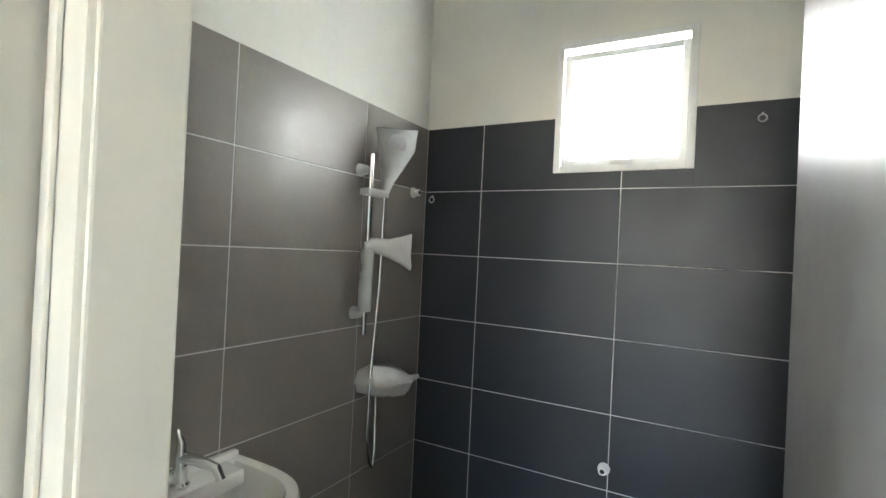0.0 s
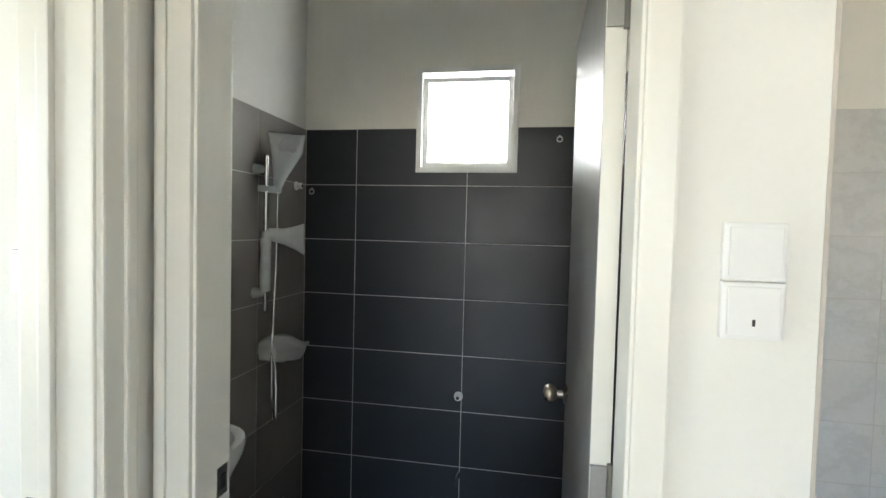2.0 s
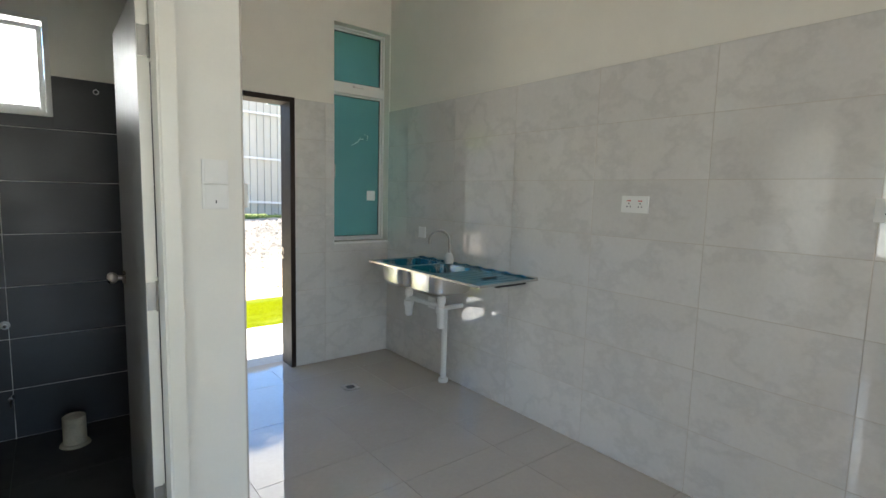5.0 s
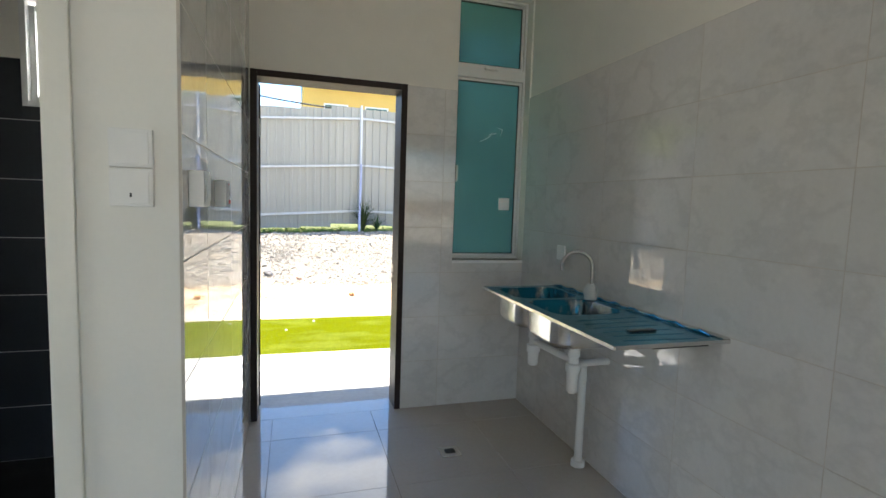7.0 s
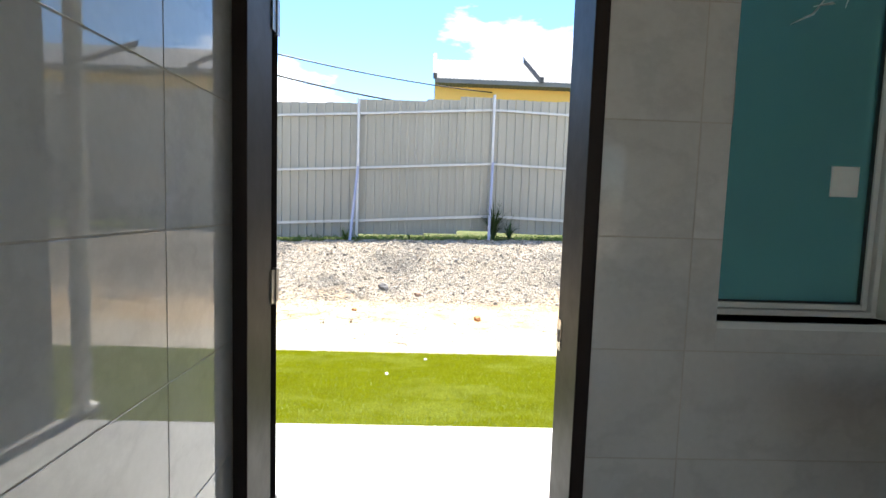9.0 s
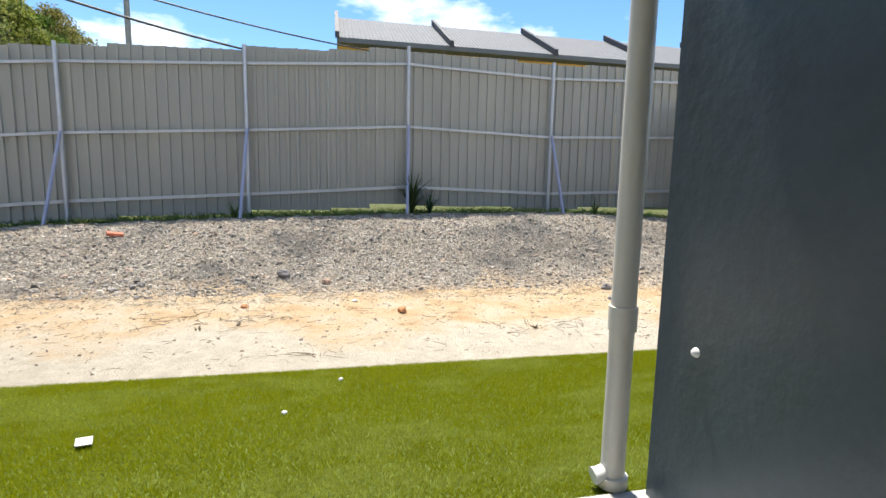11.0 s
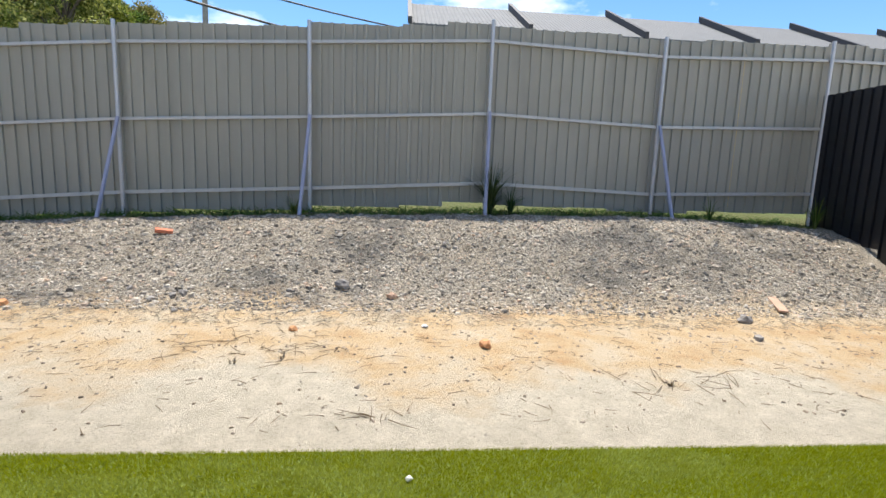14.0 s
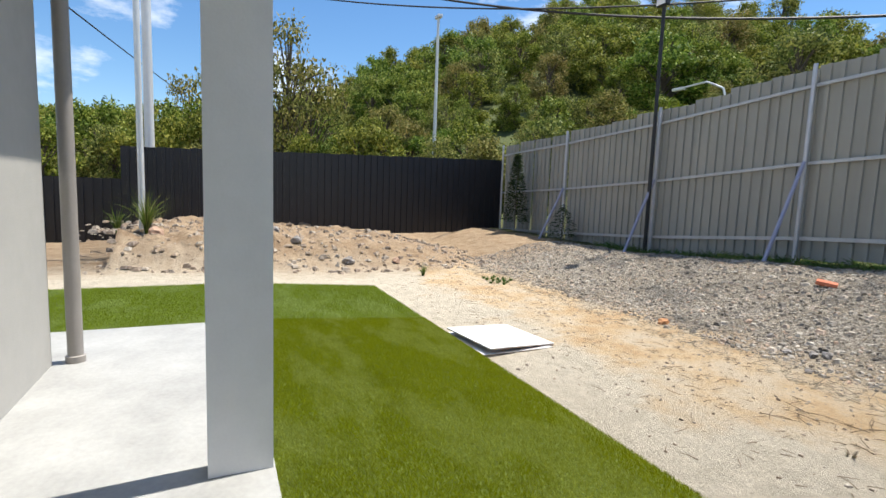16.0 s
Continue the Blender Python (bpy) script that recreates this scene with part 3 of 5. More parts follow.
def ground_z(x, y):
    crest = lerp_table(x, [-13, -9.7, -6.66, -3.7, -0.67, 2.35, 5.4, 7.3, 9, 12], [0.20, 0.16, 0.16, 0.36, 0.50, 0.58, 0.64, 0.55, 0.5, 0.5])
    toe = 8.9 + 0.25 * math.sin(x * 0.9)
    side = max(0.0, min(1.0, (9.4 - x) / 2.4))
    side = side + (1 - side) * max(0.0, min(1.0, (y - 10.0) / 1.6))
    base = lerp_table(y, [2, 4, 6.1, 7.5, 8.9], [-0.20, -0.215, -0.335, -0.31, -0.26])
    k = max(0.0, min(1.0, (y - toe) / (11.3 - toe)))
    k = k * k * (3 - 2 * k) if y < 11.3 else 1.0
    k = k * side
    z = base + (crest - base) * k
    # dirt mound along the far left
    m = max(0.0, min(1.0, (-8.1 - x) / (1.0 if y < 4 else min(2.2, 1.0 + 0.4 * (y - 4)))))
    m = m * m * (3 - 2 * m) * max(0.0, min(1.0, (9.6 - y) / 2.5))
    z += m * (0.52 + 0.16 * noise.noise((x * 0.9, y * 0.9, 3)))
    rough = 0.012 + 0.035 * k + 0.13 * m
    z += rough * (noise.noise((x * 2.3, y * 2.3, 0)) + 0.6 * noise.noise((x * 6, y * 6, 1)))
    return z


def grid_mesh(xs, ys, fn):
    verts = [(x, y, fn(x, y)) for y in ys for x in xs]
    w = len(xs)
    faces = [(j * w + i, j * w + i + 1, (j + 1) * w + i + 1, (j + 1) * w + i) for j in range(len(ys) - 1) for i in range(w - 1)]
    me = bpy.data.meshes.new("ground")
    me.from_pydata(verts, [], faces)
    me.shade_smooth()
    return me


def far_z(x, y):
    """Gentle ground near the site, a wooded hill to the north-west."""
    if -13.4 <= x <= 12 and -9 <= y <= 12.6:
        return ground_z(x, y) if y > 2 else -0.2
    z = lerp_table(y, [12.6, 16], [ground_z(max(-13, min(12, x)), 12.4), 0.4]) if y > 12.6 and -13.4 <= x <= 12 else 0.1
    d = math.hypot(x, y)
    az = math.degrees(math.atan2(x, y))
    rise = max(0.0, min(1.0, (d - 38) / 75))
    prof = lerp_table(az, [-150, -110, -88, -80, -70, -60, -50, -38, -27, -20, -10], [2, 3, 6, 12, 24, 31, 35, 34, 26, 16, 3])
    return z + prof * rise * (1 if d < 115 else max(0.5, 1 - (d - 115) / 400)) + 0.8 * noise.noise((x * 0.05, y * 0.05, 0)) * rise


near_x = [-13.4 + 0.09 * i for i in range(283)]
near_y = [2 + 0.09 * i for i in range(119)]
xs = [-900, -500, -300, -200, -150, -120, -100, -85, -70, -60, -50, -42, -35, -28, -22, -17] + near_x + [14, 18, 24, 35, 60, 120, 300, 900]
ys = [-900, -300, -100, -40, -12, -8, -4, 0] + near_y + [13.4, 14.5, 16, 20, 26, 34, 42, 50, 60, 70, 85, 100, 120, 150, 200, 300, 500, 900]
ground = new("ground", grid_mesh(xs, ys, far_z))
ground.data.materials.append(M["ground"])
tagged(ground, "sandy building site ground with a gravel bank", "ground", kind="structure")


# ---- turf ----
def lawn_z(x, y):
    return lerp_table(y, [4.0, 6.1], [-0.165, -0.295])


def lawn(name, x0, x1, y0, y1, label, lean, density, seed):
    rng = np.random.default_rng(seed)
    ob = thing(name, label, "artificial lawn", (0, 0, 0))
    bm = bmesh.new()
    nx = max(2, int((x1 - x0) / 0.2))
    edge = [y1 + 0.012 * noise.noise((x0 + (x1 - x0) * i / nx * 1.0, 0, seed)) for i in range(nx + 1)]
    rows = []
    for i in range(nx + 1):
        x = x0 + (x1 - x0) * i / nx
        col = []
        for k in range(5):
            y = y0 + (edge[i] - y0) * k / 4
            col.append((bm.verts.new((x, y, lawn_z(x, y))), bm.verts.new((x, y, lawn_z(x, y) - 0.02))))
        rows.append(col)
    for a, b in zip(rows, rows[1:]):
        for k in range(4):
            bm.faces.new((a[k][0], b[k][0], b[k + 1][0], a[k + 1][0]))
        bm.faces.new((a[4][0], b[4][0], b[4][1], a[4][1]))
        bm.faces.new((b[0][0], a[0][0], a[0][1], b[0][1]))
    part("backing", bm, M["turf_base"], ob)
    n = int((x1 - x0) * (y1 - y0) * density)
    x, y = rng.uniform(x0, x1, n), rng.uniform(y0, y1 + 0.008, n)
    z = np.interp(y, [4.0, 6.1], [-0.165, -0.295])
    h, a = rng.uniform(0.014, 0.026, n), rng.uniform(0, 2 * np.pi, n)
    w = 0.0015
    tip = np.stack([x + rng.normal(0, 0.008, n) + lean[0], y + rng.normal(0, 0.008, n) + lean[1], z + h], 1)
    p = np.stack([x + np.cos(a) * w, y + np.sin(a) * w, z], 1)
    q = np.stack([x - np.cos(a) * w, y - np.sin(a) * w, z], 1)
    co = np.stack([p, q, tip], 1).reshape(-1, 3)
    me = bpy.data.meshes.new("blades")
    me.vertices.add(3 * n)
    me.vertices.foreach_set("co", co.ravel())
    me.loops.add(3 * n)
    me.loops.foreach_set("vertex_index", np.arange(3 * n))
    me.polygons.add(n)
    me.polygons.foreach_set("loop_start", np.arange(0, 3 * n, 3))
    me.update(calc_edges=True)
    me.materials.append(M["turf"])
    bl = new("blades", me)
    bl.parent = ob
    tagged(bl, kind="stuff")
    return ob


lawn("artificial_lawn", -4.40, 7.0, 4.0, 6.07, "bright green artificial turf strip along the concrete apron", (0.0, -0.006), 40000, 3)
lawn("artificial_lawn", -6.62, -4.40, -2.0, 6.07, "darker green artificial turf strip round the corner", (-0.008, 0.0), 14000, 4)


# ---- grey hoarding fence ----
POST_X = [-12.95, -9.70, -6.66, -3.71, -0.67, 2.35, 5.39, 8.50, 11.58, 14.75, 17.9, 21.0]
POST_T = [2.87, 3.01, 3.19, 3.44, 3.61, 3.80, 3.71, 3.82, 3.84, 3.9, 3.95, 4.0]
FY = 12.3


def sheet_mesh(width, height, ribs):
    """A ribbed steel sheet: shallow trapezoid ribs on thin metal."""
    bm = bmesh.new()
    pitch = width / ribs
    prof = []
    for i in range(ribs):
        x = i * pitch
        prof += [(x, 0), (x + pitch * 0.62, 0), (x + pitch * 0.65, -0.034), (x + pitch * 0.93, -0.034), (x + pitch * 0.96, 0)]
    prof.append((width, 0))
    f = [[bm.verts.new((x, y + t, z)) for x, y in prof] for t in (0, 0.002) for z in (0, height)]
    for a, b in ((f[0], f[1]), (f[3], f[2])):
        for k in range(len(prof) - 1):
            bm.faces.new((a[k], a[k + 1], b[k + 1], b[k]))
    for k in range(len(prof) - 1):
        bm.faces.new((f[1][k], f[1][k + 1], f[3][k + 1], f[3][k]))
        bm.faces.new((f[2][k], f[2][k + 1], f[0][k + 1], f[0][k]))
    return bm


def hoarding():
    ob = thing("hoarding_fence", "tall grey ribbed metal hoarding with pale rails and posts", "fence", (0, FY, 0))
    mesh = mesh_of("panel", sheet_mesh(0.765, 3.02, 4), M["sheet"])
    for i in range(len(POST_X) - 1):
        x0, x1 = POST_X[i], POST_X[i + 1]
        for k in range(4):
            x = x0 + (x1 - x0) * k / 4
            top = POST_T[i] + (POST_T[i + 1] - POST_T[i]) * (k + 0.5) / 4
            p = new("panel", mesh)
            p.parent = ob
            p.location = (x, 0.006 * (k % 2), top - 3.035 + 0.025 * math.sin(i * 2.1 + k * 1.7))
        for dz, h in ((-0.30, 0.05), (-1.50, 0.05), (-2.69, 0.06)):
            a, b = Vector((x0, -0.06, POST_T[i] + dz)), Vector((x1, -0.06, POST_T[i + 1] + dz))
            bm = box((0, -0.02, -h / 2), ((b - a).length, 0.02, h / 2), 0.004)
            r = part("rail", bm, M["rail"], ob)
            r.matrix_local = Matrix.Translation(a) @ pose(0, 0, 0, 0, -math.degrees(math.atan2(b.z - a.z, b.x - a.x)), 0)
    for i, (x, top) in enumerate(zip(POST_X, POST_T)):
        r = part("post", tube([(0, 0, -0.6), (0, 0, 3.06)], 0.033, 10), M["galv"], ob, smooth=True)
        r.location = (x, -0.115, top - 3.04)
        if 0 < i < 7:
            foot = Vector((x - 0.05 + (0.10 if i >= 6 else (-0.05 if i == 5 else 0.0)), -0.80, ground_z(x, FY - 0.8) - 0.02))
            head = Vector((x + 0.01, -0.15, top - 1.48))
            part("brace", tube([foot, head], 0.030, 8), M["brace"], ob, "lilac grey steel brace", smooth=True)
    return ob


hoarding()


def black_fence(name, label, runs, step):
    """runs: (start xy, end xy, top start, top end, bottom start, bottom end); each sheet is about step wide."""
    ob = thing(name, label, "fence")
    cache = {}
    for (ax, ay), (bx, by), t0, t1, b0, b1 in runs:
        length = math.hypot(bx - ax, by - ay)
        n = max(1, round(length / step))
        for k in range(n):
            f = (k + 0.5) / n
            top, bot = t0 + (t1 - t0) * f, b0 + (b1 - b0) * f
            h = round(top - bot + 0.1, 1)
            if h not in cache:
                cache[h] = mesh_of("panel", sheet_mesh(length / n, h, 4), M["black_sheet"])
            p = new("panel", cache[h])
            p.parent = ob
            p.matrix_local = Matrix.Translation((ax + (bx - ax) * k / n, ay + (by - ay) * k / n, top - h)) @ pose(0, 0, 0, 0, 0, math.degrees(math.atan2(by - ay, bx - ax)))
    return ob


black_fence("black_fence", "black ribbed metal sheet fence closing the site", [((-13.05, 1.6), (-13.05, 12.25), 2.12, 2.42, 0.1, 0.2), ((-13.05, -9.0), (-13.05, 1.6), 1.34, 1.34, -0.3, -0.1)], 0.76)
rf = thing("black_fence", "black metal sheet fence stepping down the bank", "fence")
for k, (y0, y1, top) in enumerate([(10.75, 12.25, 2.91), (9.97, 10.75, 2.60), (9.15, 9.97, 2.31), (7.6, 9.15, 1.96), (6.0, 7.6, 1.90), (4.4, 6.0, 1.85), (2.8, 4.4, 1.8)]):
    p = part("panel", sheet_mesh(y1 - y0, 2.6, max(3, round((y1 - y0) / 0.19))), M["black_sheet"], rf)
    p.matrix_local = Matrix.Translation((8.5, y0, top - 2.6)) @ pose(0, 0, 0, 0, 0, 90)


# ---- row of houses beyond the fence ----
def terrace_house():
    ob = thing("terrace_house", "yellow two-storey terrace house with a grey metal roof", "house", group="terrace row beyond the fence")
    w = 5.6
    part("wall", box((0, 0, 0), (w, 9, 8.05)), M["yellow"], ob)
    bm = bmesh.new()
    n = 28
    line = []
    for i in range(n):
        p = i * w / n
        line += [(p, 0.0), (p + 0.10, 0.0), (p + 0.125, 0.022), (p + w / n - 0.025, 0.022)]
    line.append((w, 0.0))
    rows = [[bm.verts.new((x, y, z + dz)) for x, dz in line] for y, z in ((0.0, 7.7), (-0.7, 7.72), (-0.7, 7.95), (4.3, 10.35), (9.5, 7.9))]
    for p, q in zip(rows, rows[1:]):
        for k in range(len(line) - 1):
            bm.faces.new((p[k], p[k + 1], q[k + 1], q[k]))
    part("roof", bm, M["roof"], ob)
    bm = bmesh.new()
    for (y0, z0), (y1, z1) in (((-0.9, 7.75), (4.3, 10.3)),):
        for x in (-0.14,):
            v = [bm.verts.new((x + dx, y, z + dz)) for dx in (0, 0.2) for y, z in ((y0, z0), (y1, z1)) for dz in (0.1, 0.42)]
            for f in ((0, 1, 3, 2), (4, 6, 7, 5), (1, 5, 7, 3), (0, 4, 5, 1), (2, 3, 7, 6), (0, 2, 6, 4)):
                bm.faces.new([v[k] for k in f])
    part("parapet", bm, M["roof_dark"], ob, "dark sloping party parapet")
    for x in (1.2, 3.5):
        win = part("window", box((x, -0.03, 5.2), (x + 1.2, 0.05, 6.6)), M["green_glass"], ob, "dark glazed upper window")
        bm = bmesh.new()
        for lo, hi in (((x - 0.08, -0.06, 5.12), (x, 0.02, 6.68)), ((x + 1.2, -0.06, 5.12), (x + 1.28, 0.02, 6.68)), ((x, -0.06, 6.6), (x + 1.2, 0.02, 6.68)), ((x, -0.06, 5.12), (x + 1.2, 0.02, 5.2))):
            add_box(bm, lo, hi)
        part("frame", bm, M["alu"], win)
    return ob


first = terrace_house()
first.location = (1.15, 28.3, 0.1)
for i in range(1, 10):
    copy_thing(first, pose(1.15 + 5.6 * i, 28.3, 0.1))


# ---- trees ----
def tree_meshes(seed, leaf_mat, leaf_size, count, tall=1.0):
    """Unit tree, about 1 m high: tapered trunk with limbs and a ragged crown of leaf tufts."""
    rnd = random.Random(seed)
    bm = bmesh.new()
    tube([(0, 0, -0.08), (0.01, 0, 0.2), (rnd.uniform(-.03, .03), rnd.uniform(-.03, .03), 0.5), (0, 0.02, 0.8)], 0.02, 6, bm, radii=[0.028, 0.022, 0.015, 0.006])
    clumps = []
    for i in range(rnd.randint(40, 48)):
        a, z = rnd.uniform(0, 6.28), rnd.uniform(0.12, 0.9)
        r = (0.34 * math.sin(math.pi * min(1, (z + 0.05) / 1.02)) + 0.06) * rnd.uniform(0.5, 1.15)
        c = Vector((math.cos(a) * r, math.sin(a) * r, z))
        clumps.append((c, rnd.uniform(0.055, 0.13)))
        tube([(0, 0, max(0.15, z - 0.25)), c * 0.55 + Vector((0, 0, z * 0.42)), c], 0.006, 4, bm, radii=[0.010, 0.006, 0.002])
    rng = np.random.default_rng(seed)
    pts = []
    for c, r in clumps:
        n = int(count * (r / 0.095) ** 2 / len(clumps))
        d = rng.normal(0, 1, (n, 3))
        d /= np.linalg.norm(d, axis=1)[:, None]
        rad = r * rng.uniform(0.1, 1.6, n) ** 0.7
        p = np.array(c) + d * rad[:, None] * np.array([1.1, 1.1, 0.75])
        pts.append((p, d))
    p, d = np.concatenate([a for a, _ in pts]), np.concatenate([b for _, b in pts])
    n = len(p)
    u = rng.normal(0, 1, (n, 3)) + d * 0.3
    u /= np.linalg.norm(u, axis=1)[:, None]
    v = np.cross(u, d + rng.normal(0, 0.5, (n, 3)))
    v /= np.linalg.norm(v, axis=1)[:, None]
    s = leaf_size * rng.uniform(0.6, 1.4, n)[:, None]
    quad = np.stack([p - u * s, p + v * s * 0.5, p + u * s, p - v * s * 0.5], 1).reshape(-1, 3)
    me = bpy.data.meshes.new("crown")
    me.vertices.add(4 * n)
    me.vertices.foreach_set("co", quad.ravel())
    me.loops.add(4 * n)
    me.loops.foreach_set("vertex_index", np.arange(4 * n))
    me.polygons.add(n)
    me.polygons.foreach_set("loop_start", np.arange(0, 4 * n, 4))
    me.update(calc_edges=True)
    me.materials.append(leaf_mat)
    return mesh_of("trunk", bm, M["bark"]), me


KINDS = [tree_meshes(11, M["leaf"], 0.0185, 9000), tree_meshes(12, M["leaf_dry"], 0.016, 8500), tree_meshes(13, M["leaf"], 0.0190, 8500),
         tree_meshes(14, M["leaf_dry"], 0.018, 8500), tree_meshes(15, M["leaf_yellow"], 0.024, 4000), tree_meshes(16, M["leaf_dry"], 0.014, 4500)]


def tree(kind, x, y, z, height, spread, turn, label, group=""):
    ob = thing("tree", label, "tree", group=group)
    for name, me in zip(("trunk", "crown"), KINDS[kind]):
        o = new(name, me)
        o.parent = ob
    ob.matrix_world = pose(x, y, z, 0, 0, turn) @ Matrix.Diagonal((spread, spread, height, 1))
    return ob


rnd = random.Random(5)
LABELS = ["broad dark green tree on the wooded hill", "olive green leafy tree on the wooded hill", "dense green tree on the wooded hill", "dry olive tree on the wooded hill"]
placed = 0
while placed < 330:
    az, d = radians(rnd.uniform(-104, -15)), rnd.uniform(34, 125) ** 1.0
    x, y = d * math.sin(az), d * math.cos(az)
    if y < 19 and x > -20:
        continue
    k = rnd.choice((0, 1, 2, 3, 0, 2))
    hgt = rnd.uniform(5.5, 10.0) * (1.0 if d > 60 else 0.68)
    if math.degrees(az) > -22:
        hgt *= 0.7
    tree(k, x, y, far_z(x, y) - 0.3, hgt, hgt * rnd.uniform(0.75, 1.1), rnd.uniform(0, 360), LABELS[k], "trees on the hill")
    placed += 1
for i in range(30):                             # belt of trees close behind the black fence
    y = -9 + i * 0.75 + rnd.uniform(-0.3, 0.3)
    x = rnd.uniform(-30, -19)
    k = rnd.choice((0, 1, 2))
    hgt = rnd.uniform(3.6, 5.4) if y < 3 else rnd.uniform(3.2, 4.6)
    tree(k, x, y, 0.0, hgt, hgt * rnd.uniform(0.7, 1.0), rnd.uniform(0, 360), "leafy tree behind the black fence", "trees behind the black fence")
for x, y, h in ((-23, 4.6, 8.2), (-24.6, 6.9, 9.6), (-24, 6.0, 7.4), (-26, 8.2, 7.8), (-27, 2.4, 6.8)):
    tree(5, x, y, 0.0, h, h * 0.62, x * 40, "tall thin tree with sparse olive leaves", "trees behind the black fence")
tree(4, -14.6, 21.0, 0.2, 5.2, 4.2, 20, "round yellow green tree behind the grey hoarding")

# ---- doors and windows ----
def frame_ring(x0, x1, z0, z1, y0, y1, w, bottom=True):
    """A rectangular frame in the xz plane: w wide, from y0 to y1."""
    bm = bmesh.new()
    b = 0.003
    add_box(bm, (x0, y0, z0), (x0 + w, y1, z1), b)
    add_box(bm, (x1 - w, y0, z0), (x1, y1, z1), b)
    add_box(bm, (x0 + w, y0, z1 - w), (x1 - w, y1, z1), b)
    if bottom:
        add_box(bm, (x0 + w, y0, z0), (x1 - w, y1, z0 + w), b)
    return bm


# bathroom window
win = thing("window_1", "small white aluminium top-hung window with frosted glass", "window", kind="structure")
part("window_frame", frame_ring(*BWIN, BW - 0.012, BW + 0.07, 0.028), M["alu"], win)
part("sash", frame_ring(BWIN[0] + 0.03, BWIN[1] - 0.03, BWIN[2] + 0.03, BWIN[3] - 0.045, BW + 0.018, BW + 0.055, 0.026), M["alu"], win)
pane = part("pane", box((BWIN[0] + 0.055, BW + 0.034, BWIN[2] + 0.055), (BWIN[1] - 0.055, BW + 0.040, BWIN[3] - 0.07)), M["frosted_glass"], win, "frosted white glass")
part("handle", box((-0.40, BW - 0.014, BWIN[2] + 0.030), (-0.31, BW + 0.02, BWIN[2] + 0.048), 0.006), M["alu"], win)

# kitchen window
win = thing("window_2", "tall white aluminium window with green tinted glass", "window", kind="structure")
y0 = KW + 0.08
part("window_frame", frame_ring(*KWIN, y0, y0 + 0.07, 0.016), M["alu"], win)
part("transom", box((KWIN[0] + 0.016, y0 - 0.005, 2.215), (KWIN[1] - 0.016, y0 + 0.07, 2.29), 0.004), M["alu"], win)
for z0, z1 in ((KWIN[2] + 0.018, 2.213), (2.292, KWIN[3] - 0.018)):
    sash = part("sash", frame_ring(KWIN[0] + 0.018, KWIN[1] - 0.018, z0, z1, y0 + 0.012, y0 + 0.05, 0.016), M["alu"], win)
    part("gasket", frame_ring(KWIN[0] + 0.033, KWIN[1] - 0.033, z0 + 0.015, z1 - 0.015, y0 + 0.018, y0 + 0.042, 0.006), M["black"], sash)
    part("pane", box((KWIN[0] + 0.033, y0 + 0.027, z0 + 0.015), (KWIN[1] - 0.033, y0 + 0.033, z1 - 0.015)), M["green_glass"], sash, "green tinted glass under film")
part("handle", box((KWIN[0] + 0.030, y0 - 0.022, 1.52), (KWIN[0] + 0.044, y0 + 0.012, 1.63), 0.005), M["hinge"], win)
part("handle", box((1.90, y0 - 0.025, 2.27), (1.99, y0 + 0.0, 2.285), 0.005), M["alu"], win)
part("sill", box((KWIN[0], KW - 0.012, KWIN[2] - 0.02), (KWIN[1], KW + 0.08, KWIN[2]), 0.003), M["alu"], win)
sticker = part("window_sticker", box((2.055, y0 + 0.023, 1.335), (2.135, y0 + 0.0265, 1.420)), M["plastic"])
tagged(sticker, "square white paper sticker on the green pane", "sticker")
for k in range(3):
    w = part("film_wrinkle", tube([(1.90 + 0.06 * k, y0 + 0.025, 1.80 + 0.05 * k), (1.96 + 0.05 * k, y0 + 0.023, 1.83 + 0.03 * k), (1.99 + 0.03 * k, y0 + 0.025, 1.87 - 0.01 * k)], 0.003, 5, radii=[0.001, 0.004, 0.001]), M["wrap"], win)


def knob(parent, at, way):
    """A door knob with rosette; way is the direction it points."""
    m = Matrix.Translation(at) @ Vector(way).to_track_quat("Z", "Y").to_matrix().to_4x4()
    part("rosette", lathe([(0.030, 0), (0.031, 0.004), (0.026, 0.010), (0.012, 0.012), (0.011, 0.030)], 20, m), M["nickel"], parent, "satin nickel rosette", True)
    part("knob", lathe([(0.010, 0.028), (0.020, 0.034), (0.027, 0.046), (0.027, 0.056), (0.021, 0.066), (0.008, 0.070)], 20, m), M["nickel"], parent, "round satin nickel knob", True)


def hinge(parent, x, y, z, turn=0):
    t = pose(x, y, z, 0, 0, turn)
    h = part("hinge", box((-0.002, -0.034, -0.05), (0.002, 0.034, 0.05), 0, t), M["hinge"], parent, "dull steel hinge")
    part("pin", tube([t @ Vector((0, 0, -0.055)), t @ Vector((0, 0, 0.055))], 0.006, 8), M["hinge"], h, smooth=True)


def casing(parent, box_list):
    for lo, hi in box_list:
        part("casing", box(lo, hi, 0.005), M["trim"], parent)


